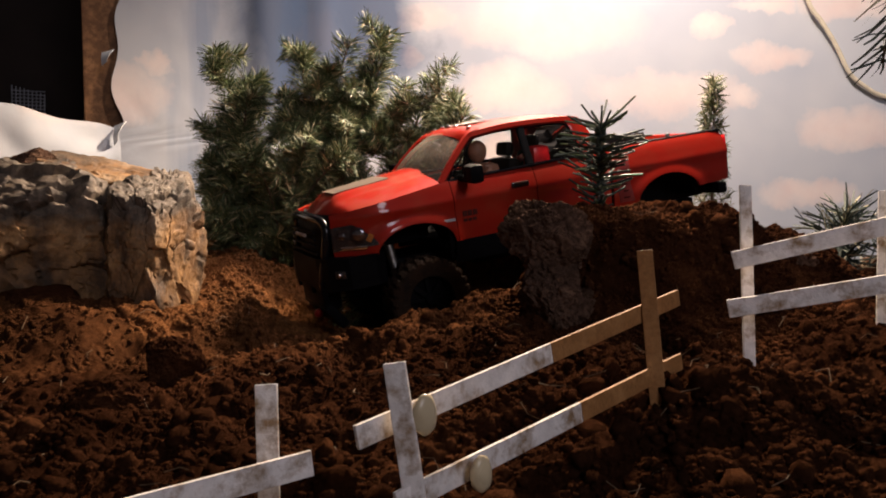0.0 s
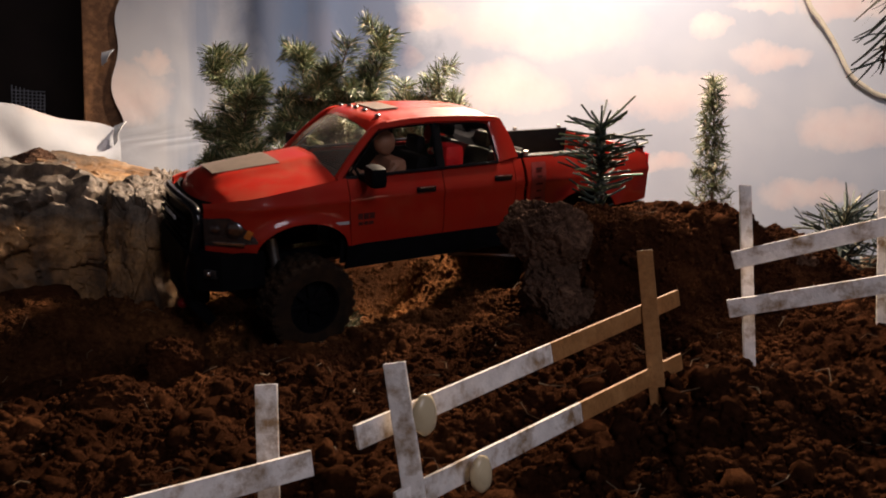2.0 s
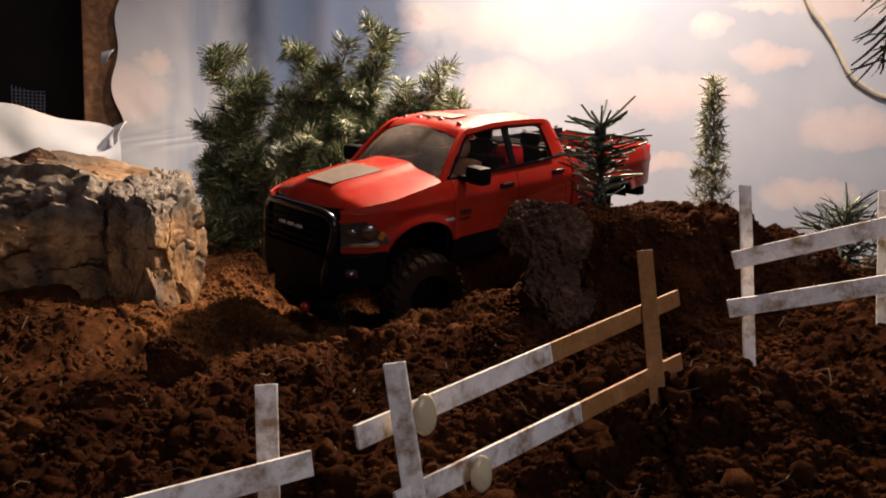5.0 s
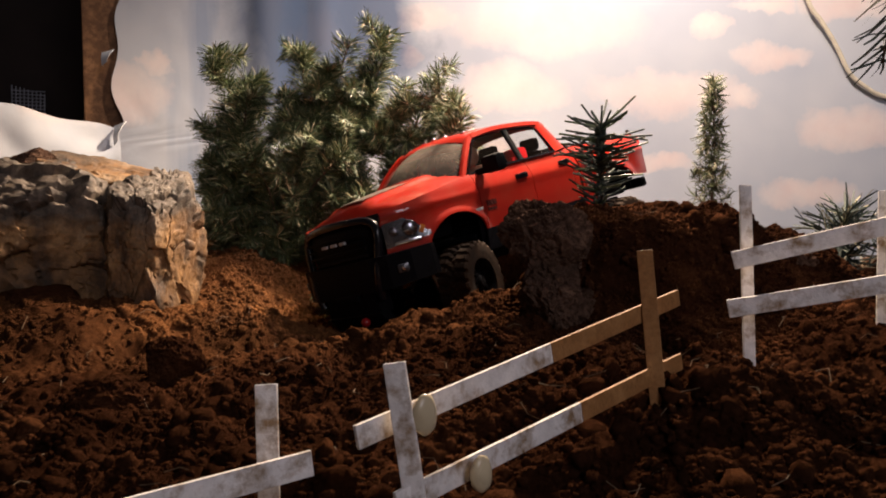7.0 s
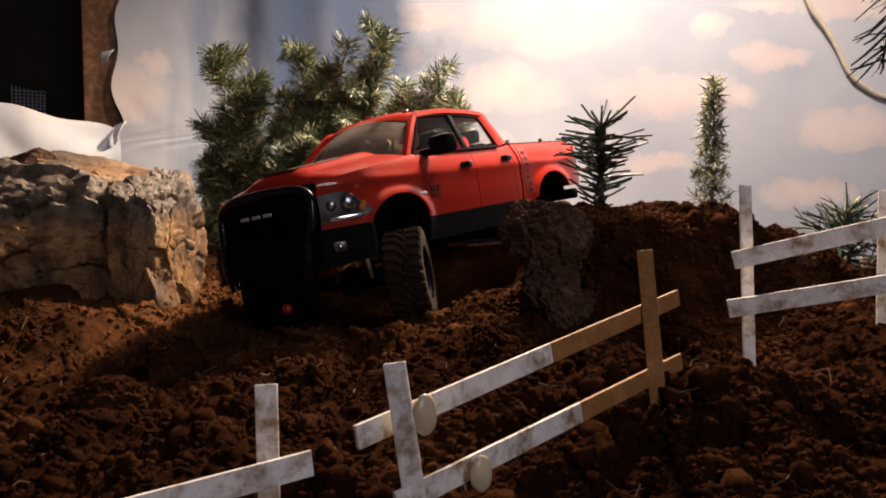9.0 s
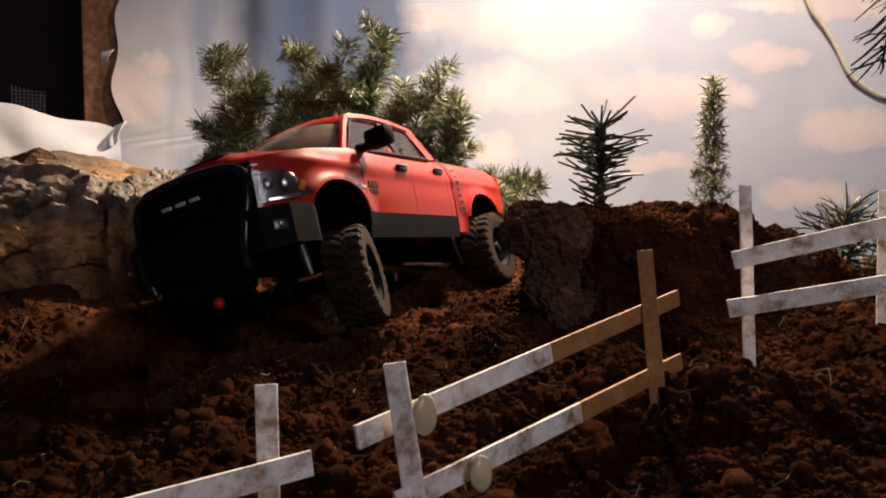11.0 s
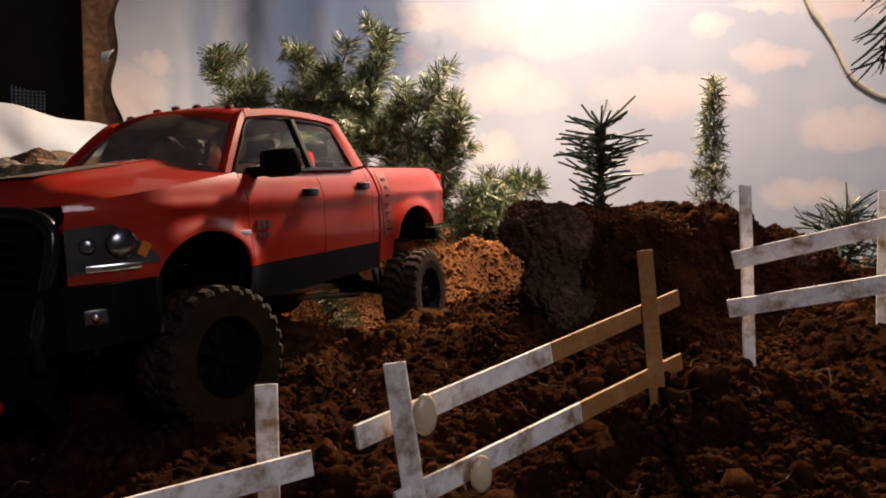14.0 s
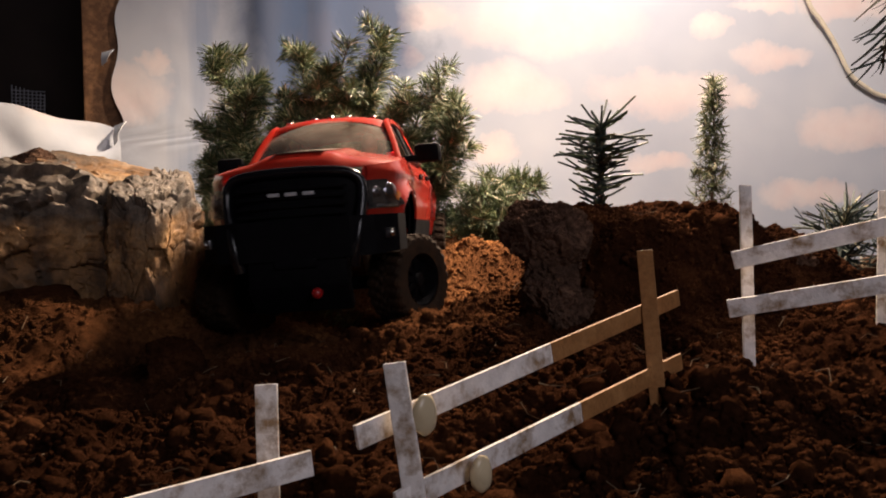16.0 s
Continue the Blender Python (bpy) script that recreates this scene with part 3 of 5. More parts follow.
    bm = bmesh.new()
    box(bm, (0.030, 0.166, 0.040), pose(-0.062, 0, 0.100, 0, -12, 0), 0.006)
    part("dashboard", bm, BLACK, truck, "black dashboard")
    bm = bmesh.new()
    wheel_ring = [Vector((0, math.cos(a) * 0.017, math.sin(a) * 0.017)) for a in (2 * math.pi * j / 18 for j in range(19))]
    tube(bm, wheel_ring, 0.0018, 6)
    tube(bm, [(0, 0, 0), (0.02, 0, -0.006)], 0.003, 6)
    bm.transform(pose(-0.088, 0.042, 0.115, 0, 25, 0))
    part("steering_wheel", bm, BLACK, truck)
    for x, ys in ((-0.140, (0.042, -0.042)), (-0.232, (0.045, -0.045))):
        for y in ys:
            bm = bmesh.new()
            box(bm, (0.050, 0.056, 0.022), pose(x + 0.010, y, 0.070), 0.006)
            box(bm, (0.018, 0.054, 0.070), pose(x - 0.018, y, 0.100, 0, -12, 0), 0.006)
            seat = part("seat", bm, BLACK, truck, "black moulded seat")
            bm = bmesh.new()
            box(bm, (0.012, 0.030, 0.018), pose(x - 0.026, y, 0.146, 0, -8, 0), 0.005)
            part("headrest", bm, BLACK, seat)
    bm = bmesh.new()
    tube(bm, [(-0.190, 0.066, 0.128), (-0.200, 0.040, 0.134), (-0.205, 0.010, 0.128)], 0.0045, 8)
    box(bm, (0.026, 0.032, 0.030), pose(-0.203, 0.056, 0.130), 0.008)
    part("red_pouch", bm, RED_PLASTIC, truck, "bright red plastic bundle between the seats")
    bm = bmesh.new()
    bmesh.ops.create_uvsphere(bm, u_segments=14, v_segments=10, radius=0.0125, matrix=pose(-0.126, 0.043, 0.148) @ Matrix.Diagonal((1, 0.86, 1.15, 1)))
    box(bm, (0.024, 0.044, 0.046), pose(-0.132, 0.043, 0.110, 0, -6, 0), 0.009)
    tube(bm, [(-0.130, 0.064, 0.126), (-0.112, 0.066, 0.106), (-0.092, 0.052, 0.116)], 0.0055, 8)
    tube(bm, [(-0.130, 0.022, 0.126), (-0.112, 0.020, 0.106), (-0.092, 0.032, 0.116)], 0.0055, 8)
    part("driver_figure", bm, SKIN, truck, "small plain driver doll")


cab()


def bed():
    bm = bmesh.new()
    box(bm, (0.200, 0.168, 0.004), pose(-0.388, 0, 0.088), 0.001)
    part("bed_floor", bm, BED_TAN, truck, "dusty tan bed floor")
    for s in (1, -1):
        bm = bmesh.new()
        box(bm, (0.196, 0.004, 0.044), pose(-0.389, 0.080 * s, 0.108), 0.001)
        part("bed_inner_wall", bm, BLACK, truck)
        bm = bmesh.new()
        box(bm, (0.196, 0.009, 0.003), pose(-0.387, 0.0830 * s, 0.1280), 0.001)
        part("bed_rail", bm, BLACK, truck, "black bed rail cap")
        for x in (-0.295, -0.395, -0.475):
            bm = bmesh.new()
            tube(bm, [(x, 0.083 * s, 0.128), (x, 0.083 * s, 0.1345)], 0.0030, 8)
            part("tie_down", bm, STEEL, truck, "small dark tie-down knob")
        bm = bmesh.new()
        cols = [[(x + 0.004 * math.sin(v * 3), s * (side_y(x, 0.056 + 0.066 * v) + 0.0006), 0.056 + 0.066 * v) for v in steps(0, 1, 10)] for x in steps(-0.2965, -0.3175, 6)]
        sheet(bm, cols, 0.0006)
        band = part("bed_stripe", bm, STRIPE, truck, "dark vertical side stripe with red cut-outs")
        for i in range(7):
            z = 0.061 + i * 0.0088
            bm = bmesh.new()
            sheet(bm, [[(x + 0.004 * math.sin((zz - 0.056) / 0.066 * 3), s * (side_y(x, zz) + 0.0014), zz) for zz in (z, z + 0.0022)] for x in steps(-0.3025 - 0.002 * (i % 2), -0.3115, 3)], 0.0005)
            part("stripe_bar", bm, FAINT, band)
        bm = bmesh.new()
        box(bm, (0.004, 0.012, 0.034), pose(-0.4885, 0.0855 * s, 0.103, 0, 0, 0), 0.002)
        part("tail_light", bm, RED_PLASTIC, truck, "red tail light with clear band")
    bm = bmesh.new()
    box(bm, (0.006, 0.160, 0.066), pose(-0.488, 0, 0.092), 0.002)
    part("tailgate", bm, RED, truck)
    bm = bmesh.new()
    box(bm, (0.006, 0.168, 0.050), pose(-0.289, 0, 0.108), 0.001)
    part("bed_front_wall", bm, BLACK, truck)
    bm = bmesh.new()
    box(bm, (0.016, 0.168, 0.016), pose(-0.487, 0, 0.046), 0.004)
    part("rear_bumper", bm, BLACK, truck)
    bm = bmesh.new()
    tube(bm, [(-0.296, -0.076, 0.132), (-0.296, 0.076, 0.132)], 0.004, 8)
    box(bm, (0.012, 0.022, 0.007), pose(-0.300, 0.012, 0.137), 0.002)
    part("bed_bar", bm, BLACK, truck, "black bar across the bed")


bed()


def nose():
    # grille block with a rounded frame, bars and a plain badge
    bm = bmesh.new()
    cols = []
    for u in steps(-1, 1, 20):
        x = 0.099 - 0.012 * abs(u) ** 3
        cols.append([(x - 0.010 * max(0.0, (z - 0.088) / 0.016) ** 2, 0.0665 * u * (1 - 0.10 * max(0.0, (0.070 - z) / 0.03)), z) for z in steps(0.040, 0.1040, 12)])
    sheet(bm, cols, 0.004)
    grille = part("grille", bm, BLACK, truck, "matt black grille")
    bm = bmesh.new()
    half = [(0.0985, 0.0, 0.1020), (0.0965, 0.035, 0.1010), (0.0925, 0.056, 0.0980), (0.0905, 0.0660, 0.0890), (0.0925, 0.0670, 0.0740), (0.0965, 0.0640, 0.0540), (0.1010, 0.0600, 0.0300), (0.0990, 0.0560, 0.0080)]
    hoop = [(x, -y, z) for x, y, z in half[:0:-1]] + half
    tube(bm, curve(hoop, 6), 0.0052, 10)
    part("grille_frame", bm, GLOSS, grille, "gloss black hoop round the grille")
    for i in range(5):
        bm = bmesh.new()
        box(bm, (0.003, 0.108, 0.0030), pose(0.1015, 0, 0.052 + 0.0085 * i), 0.001)
        part("grille_bar", bm, BLACK, grille)
    for y in (-0.017, 0, 0.017):
        bm = bmesh.new()
        box(bm, (0.0022, 0.0115, 0.0036), pose(0.1040, y, 0.0805), 0.0008)
        part("badge_bar", bm, WHITE_PRINT, grille, "pale raised badge bar")
    # bumper
    bm = bmesh.new()
    plan = [(0.105, 0.0), (0.1050, 0.055), (0.098, 0.078), (0.078, 0.0985), (0.048, 0.1020)]
    ring = [(x, y) for x, y in plan] + [(x - 0.014, y * 0.93) for x, y in plan[::-1]]
    full = ring
    for s in (1, -1):
        lo = [bm.verts.new((x, y * s, 0.017 + 0.10 * max(0, y - 0.07))) for x, y in full]
        hi = [bm.verts.new((x, y * s, 0.056)) for x, y in full]
        n = len(full)
        for j in range(n):
            bm.faces.new((lo[j], lo[(j + 1) % n], hi[(j + 1) % n], hi[j]))
        bm.faces.new(lo)
        bm.faces.new(hi)
    bmesh.ops.recalc_face_normals(bm, faces=bm.faces)
    bumper = part("front_bumper", bm, BLACK, truck, "black angular steel bumper", smooth=False)
    bm = bmesh.new()
    box(bm, (0.024, 0.100, 0.046), pose(0.090, 0, 0.012), 0.008)
    part("winch_mount", bm, BLACK, bumper)
    bm = bmesh.new()
    box(bm, (0.012, 0.100, 0.034), pose(0.088, 0, -0.018, 0, 35, 0), 0.003)
    part("skid_plate", bm, BLACK, bumper)
    bm = bmesh.new()
    box(bm, (0.006, 0.042, 0.010), pose(0.1035, 0, 0.014), 0.003)
    part("fairlead", bm, BLACK, bumper, "black winch fairlead")
    bm = bmesh.new()
    bmesh.ops.create_uvsphere(bm, u_segments=14, v_segments=10, radius=0.0056, matrix=pose(0.102, 0.018, -0.016))
    part("winch_hook_stop", bm, HOOK, bumper, "red round winch line stopper")
    for s in (1, -1):
        bm = bmesh.new()
        box(bm, (0.004, 0.0135, 0.0095), pose(0.0872, 0.0905 * s, 0.0375, 0, 0, 52 * s), 0.0015)
        fog = part("fog_light", bm, HOUSING, bumper, "square dull chrome fog light")
        bm = bmesh.new()
        bmesh.ops.create_uvsphere(bm, u_segments=12, v_segments=8, radius=0.0036, matrix=pose(0.0890, 0.0925 * s, 0.0375) @ Matrix.Diagonal((0.7, 0.7, 1, 1)))
        part("bulb", bm, CHROME, fog)
        # headlight: dark housing, round reflector, amber corner, clear lens
        bm = bmesh.new()
        cols = []
        for x in steps(0.0415, 0.0868, 22):
            u = (x - 0.0415) / 0.0453
            lo, hi = 0.0615 + 0.004 * (1 - u), 0.0680 + 0.0235 * min(1.0, u * 1.9) ** 0.8 - 0.0035 * max(0, u - 0.5)
            cols.append([(x, s * (side_y(x, lo + (hi - lo) * v) + 0.0012), lo + (hi - lo) * v) for v in steps(0, 1, 8)])
        sheet(bm, cols, 0.0012)
        light = part("headlight", bm, HOUSING, truck, "dark headlight housing behind clear plastic")
        bm = bmesh.new()
        bmesh.ops.create_uvsphere(bm, u_segments=18, v_segments=12, radius=0.0098)
        bm.transform(pose(0.0610, s * (side_y(0.0610, 0.078) + 0.0008), 0.0785, 0, 0, -32 * s) @ Matrix.Diagonal((1, 0.36, 1, 1)))
        bmesh.ops.create_uvsphere(bm, u_segments=14, v_segments=8, radius=0.0056, matrix=pose(0.0775, s * (side_y(0.0775, 0.078) + 0.0008), 0.0785, 0, 0, -44 * s) @ Matrix.Diagonal((1, 0.36, 1, 1)))
        part("reflector", bm, SMOKED, light, "round smoked reflector")
        bm = bmesh.new()
        box(bm, (0.0065, 0.0012, 0.0095), pose(0.0490, s * (side_y(0.0490, 0.075) + 0.0016), 0.0742, 0, -30, -21 * s), 0.0008)
        part("turn_signal", bm, AMBER, light, "amber turn signal")
        bm = bmesh.new()
        box(bm, (0.032, 0.002, 0.0044), pose(0.0660, s * (side_y(0.066, 0.066) + 0.0016), 0.0645, 0, 0, -38 * s), 0.0008)
        part("light_strip", bm, CHROME, light)
        bm = bmesh.new()
        sheet(bm, [[Vector(p) + Vector((0.0012, 0.0042 * s, 0)) for p in c] for c in cols])
        lens = part("lens", bm, LENS, light, "clear plastic lens")
        lens.visible_shadow = False
        # side furniture
        bm = bmesh.new()
        box(bm, (0.018, 0.031, 0.022), pose(-0.079, 0.119 * s, 0.1280, 0, 0, -8 * s), 0.006)
        mirror = part("mirror", bm, BLACK, truck, "black square door mirror")
        bm = bmesh.new()
        box(bm, (0.013, 0.020, 0.008), pose(-0.078, 0.100 * s, 0.1225), 0.003)
        part("mirror_arm", bm, BLACK, mirror)
        for x, z in ((-0.1486, 0.1045), (-0.2516, 0.1085)):
            bm = bmesh.new()
            box(bm, (0.0240, 0.004, 0.0070), pose(x, s * (side_y(x, z) + 0.0022), z), 0.0018)
            handle = part("door_handle", bm, GLOSS, truck, "black door handle with bright lip")
            bm = bmesh.new()
            box(bm, (0.019, 0.002, 0.0016), pose(x, s * (side_y(x, z) + 0.0046), z + 0.0028), 0.0006)
            part("handle_lip", bm, CHROME, handle)
        for row, (w, h, z) in enumerate(((0.0205, 0.0065, 0.0815), (0.0185, 0.0036, 0.0738))):
            for i in range(3):
                bm = bmesh.new()
                box(bm, (w / 3 - 0.0012, 0.0008, h), pose(-0.0690 - i * w / 3 - 0.0015, s * (side_y(-0.075, z) + 0.0005), z))
                part("door_badge_bar", bm, FAINT, truck, "dark plain badge bar")
        bm = bmesh.new()
        box(bm, (0.0150, 0.0012, 0.0034), pose(-0.0490, s * (side_y(-0.049, 0.0770) + 0.0006), 0.0770), 0.0005)
        part("fender_badge", bm, WHITE_PRINT, truck, "small pale fender badge")


nose()


def underside():
    for s in (1, -1):
        bm = bmesh.new()
        box(bm, (0.530, 0.010, 0.014), pose(-0.205, 0.034 * s, 0.026), 0.001)
        part("frame_rail", bm, BLACK, truck, "black chassis rail")
        bm = bmesh.new()
        tube(bm, [(-0.305, 0.060 * s, -0.006), (-0.215, 0.040 * s, 0.004)], 0.0026, 8)
        part("link_rod", bm, STEEL, truck, "bright steel suspension link")
        bm = bmesh.new()
        tube(bm, [(-0.075, 0.040 * s, 0.006), (-0.010, 0.050 * s, -0.010)], 0.0026, 8)
        part("link_rod", bm, STEEL, truck, "bright steel suspension link")
        for x in (-0.006, AXLE_BACK):
            bm = bmesh.new()
            tube(bm, [(x + 0.012, 0.056 * s, -0.004), (x + 0.018, 0.046 * s, 0.062)], 0.0058, 10)
            part("shock", bm, STEEL, truck, "coil-over shock absorber")
            bm = bmesh.new()
            cols = []
            for k in steps(0, 1, 14):
                a = math.pi * k
                cols.append([(x + math.cos(a) * 0.055, y * s, 0.047 + math.sin(a) * 0.040) for y in steps(0.040, 0.092, 3)])
            sheet(bm, cols, 0.002)
            part("wheel_well", bm, BLACK, truck, "black inner wheel well")
    bm = bmesh.new()
    box(bm, (0.080, 0.056, 0.030), pose(-0.150, 0, 0.018), 0.004)
    part("gearbox_skid", bm, BLACK, truck)
    bm = bmesh.new()
    tube(bm, [(0.0, 0, -0.004), (-0.120, 0, 0.012)], 0.0045, 8)
    tube(bm, [(-0.180, 0, 0.012), (AXLE_BACK, 0, -0.004)], 0.0045, 8)
    part("drive_shaft", bm, STEEL, truck, "dull steel drive shaft")
    bm = bmesh.new()
    box(bm, (0.196, 0.092, 0.050), pose(-0.388, 0, 0.060), 0.004)
    part("bed_underbody", bm, BLACK, truck)
    bm = bmesh.new()
    box(bm, (0.120, 0.120, 0.040), pose(0.020, 0, 0.075), 0.006)
    part("engine_block", bm, BLACK, truck)


underside()


def axle(x):
    bm = bmesh.new()
    tube(bm, [(0, -0.078, 0), (0, 0.078, 0)], 0.0075, 10)
    bmesh.ops.create_uvsphere(bm, u_segments=14, v_segments=10, radius=0.0165, matrix=pose(0, 0.012, 0) @ Matrix.Diagonal((1, 0.9, 1, 1)))
    ob = part("axle", bm, BLACK, truck, "black solid axle with differential")
    ob.matrix_basis = pose(x, 0, HUB_Z)
    return ob


def wheel(x, s):
    hub = new("wheel")
    hub.parent = truck
    tagged(hub, "knobby off-road wheel with dusty sidewall")
    hub.matrix_basis = pose(x, HUB_Y * s, HUB_Z)
    bm = bmesh.new()
    half = 0.0200
    rings = []
    n, seg = 26, 208
    for j in range(25):
        v = j / 24 * 2 - 1
        body = 0.0474 - 0.0030 * abs(v) ** 6 if abs(v) < 0.8 else 0.0466 - (abs(v) - 0.8) / 0.2 * 0.018
        y = half * (1.0 if abs(v) > 0.8 else 1.0) * max(-1.0, min(1.0, v * 1.25)) * (1.04 if 0.80 < abs(v) < 0.97 else 1.0)
        ring = []
        for k in range(seg):
            a = 2 * math.pi * k / seg
            turn = (k / seg * n + 0.5 * (v > 0) + 0.35 * abs(v) * (1 if v > 0 else -1)) % 1.0
            outer = 0.22 < abs(v) <= 0.84 and turn < 0.60
            inner = abs(v) <= 0.20 and (turn + 0.3) % 1.0 < 0.55
            edge = 0.84 < abs(v) < 0.93 and turn < 0.60
            r = body + (0.0026 if outer or inner else 0.0018 if edge else 0.0)
            ring.append(bm.verts.new((r * math.cos(a), y, r * math.sin(a))))
        rings.append(ring)
    for a, b in zip(rings, rings[1:]):
        for k in range(seg):
            bm.faces.new((a[k], b[k], b[(k + 1) % seg], a[(k + 1) % seg]))
    part("tyre", bm, RUBBER, hub, "knobby black tyre dusted with soil", smooth=False)
    bm = bmesh.new()
    y0 = half * s
    lathe(bm, [(0.0290, y0 * 0.84), (0.0298, y0 * 0.92), (0.0275, y0 * 0.90), (0.0255, y0 * 0.55), (0.0240, y0 * 0.30), (0.0060, y0 * 0.30), (0.0010, y0 * 0.30)], 36)
    for i in range(8):
        a = 45 * i
        box(bm, (0.0062, 0.0050, 0.0200), pose(0, 0, 0, 0, a, 0) @ pose(0, y0 * 0.42, 0.0160, 10 * s, 0, 0), 0.0012)
    lathe(bm, [(0.0285, -y0 * 0.80), (0.0245, -y0 * 0.5), (0.0240, y0 * 0.2)], 24)
    rim = part("rim", bm, BLACK, hub, "black spoked rim")
    bm = bmesh.new()
    lathe(bm, [(0.0085, y0 * 0.30), (0.0080, y0 * 0.70), (0.0060, y0 * 0.82), (0.0010, y0 * 0.84)], 14)
    part("hub_cap", bm, BLACK, hub, "round dark hub cap")
    return hub


AXLES = [axle(AXLE_FRONT), axle(AXLE_BACK)]
WHEELS = [(wheel(x, s), x, s) for x in (AXLE_FRONT, AXLE_BACK) for s in (1, -1)]

# ---- rocks ----
def stone(name, centre, size, seed, mat, label, category, planes=(), detail=5, rough=0.05, group="", upright=0.7, smooth=False, blocky=False, random_cuts=None):
    """A broken stone: a ball cut by flat faces, then roughened."""
    rng = random.Random(seed)
    cuts = [(Vector(n).normalized(), d) for n, d in planes]
    for _ in range(random_cuts if random_cuts is not None else 4 if smooth and not blocky else 15):
        n = Vector((rng.gauss(0, 1), rng.gauss(0, 1), rng.gauss(0, 1))).normalized()
        cuts.append((n, rng.uniform(0.76, 1.0)))
    bm = bmesh.new()
    bmesh.ops.create_icosphere(bm, subdivisions=detail, radius=1.0)
    off = Vector((seed * 3.1, seed * 1.7, 0))
    sx = Vector(size)
    for v in bm.verts:
        d = v.co.normalized()
        r = 1.25
        for n, c in cuts:
            k = d.dot(n)
            if k > 0.05:
                r = min(r, c / k)
        p = d * r
        q = Vector((p.x, p.y, p.z * upright)) * (2.3 if blocky else 1.0)
        if blocky:
            near, cells = noise.voronoi(q + off + Vector((noise.noise(p * 3), noise.noise(p * 3 + off), 0)) * 0.35)
            p *= 1 + 0.17 * noise.noise(cells[0] * 3.7 + off) - 0.07 * math.exp(-(near[1] - near[0]) / 0.035)
            near, cells = noise.voronoi(q * 2.7 + off)
            p *= 1 + 0.030 * noise.noise(cells[0] * 5.3 + off) - 0.010 * math.exp(-(near[1] - near[0]) / 0.05)
            q /= 2.3
        ridge = 0.6 * abs(noise.noise(q * 2.6 + off)) + 0.5 * abs(noise.noise(q * 6 + off)) + 0.35 * noise.noise(p * 14 + off) + 0.25 * noise.noise(p * 30 + off) + 0.25
        p *= 1 + rough * (ridge - 0.5) * 2
        v.co = Vector((p.x * sx.x, p.y * sx.y, p.z * sx.z))
    ob = link_mesh(name, bm, mat, smooth=smooth)
    ob.matrix_world = pose(*centre)
    return tagged(ob, label, category, group)


UNDER = ((0, 0, -1), 0.90)
# faces of each broken stone: the way it looks and its distance
BOULDER_FACES = [((-0.25, -1, 0.10), 0.86), ((0.55, -0.85, 0.05), 0.83), ((0.05, -0.62, 0.80), 0.90), ((0.02, -0.08, 1), 0.88), ((1, -0.1, 0.1), 0.84), ((-1, 0, 0.1), 0.95), ((0.6, 0.1, 0.75), 0.98), ((-0.5, -0.3, 0.8), 0.98), ((0, 1, 0.1), 0.9), UNDER]
SPLIT_FACES = [((0.10, -1, 0.04), 0.72), ((-0.75, -0.7, 0.1), 0.86), ((0.95, -0.35, 0.0), 0.74), ((0.15, -0.25, 1), 0.84), ((-1, 0, 0.05), 0.85), ((0.5, -0.4, 0.8), 0.95), ((0, 1, 0), 0.9), UNDER]
PILLAR_FACES = [((0.3, -1, 0), 0.72), ((-0.8, -0.6, 0), 0.8), ((1, -0.1, 0.05), 0.78), ((0.1, -0.1, 1), 0.82), ((-1, 0.2, 0), 0.8), ((0, 1, 0), 0.8), UNDER]
SLAB_FACES = [((0.35, -0.35, 1), 0.70), ((0, -1, 0.3), 0.85), ((1, -0.2, 0.2), 0.9), ((-1, 0, 0.2), 0.9), ((0, 1, 0.2), 0.9), UNDER]
stone("boulder", (-0.520, 0.930, 0.213, 0, 0, 4), (0.148, 0.110, 0.104), 3, ROCK, "large tan and grey broken boulder in the soil", "boulder", BOULDER_FACES, 6, 0.05, "", 0.7, True, True, 1)
stone("rock", (-0.352, 0.920, 0.206, 0, 0, -4), (0.050, 0.066, 0.080), 8, ROCK, "upright tan split rock beside the boulder", "rock", SPLIT_FACES, 6, 0.035, "rocks by the boulder", 0.8, True, True, 0)
stone("rock", (-0.348, 0.995, 0.220, 0, 0, 10), (0.031, 0.044, 0.080), 14, ROCK, "narrow tan rock standing behind the split rock", "rock", PILLAR_FACES, 5, 0.04, "rocks by the boulder", 0.8, True, True, 0)
stone("rock", (-0.432, 0.985, 0.270, 0, 6, 5), (0.088, 0.070, 0.042), 21, ROCK, "flat tan slab of rock on the boulder", "rock", SLAB_FACES, 5, 0.05, "rocks by the boulder", 0.7, True, True, 0)
stone("rock", (-0.505, 0.960, 0.311, 0, 0, 20), (0.024, 0.022, 0.013), 25, PEAT, "small dark lump lying on the boulder", "rock", [], 4, 0.10, "rocks by the boulder")
stone("rock", (-0.455, 0.840, 0.150, 0, 0, 20), (0.050, 0.026, 0.020), 27, CLOD, "low crumbling lump of soil at the boulder's foot", "soil clod", [], 4, 0.10)

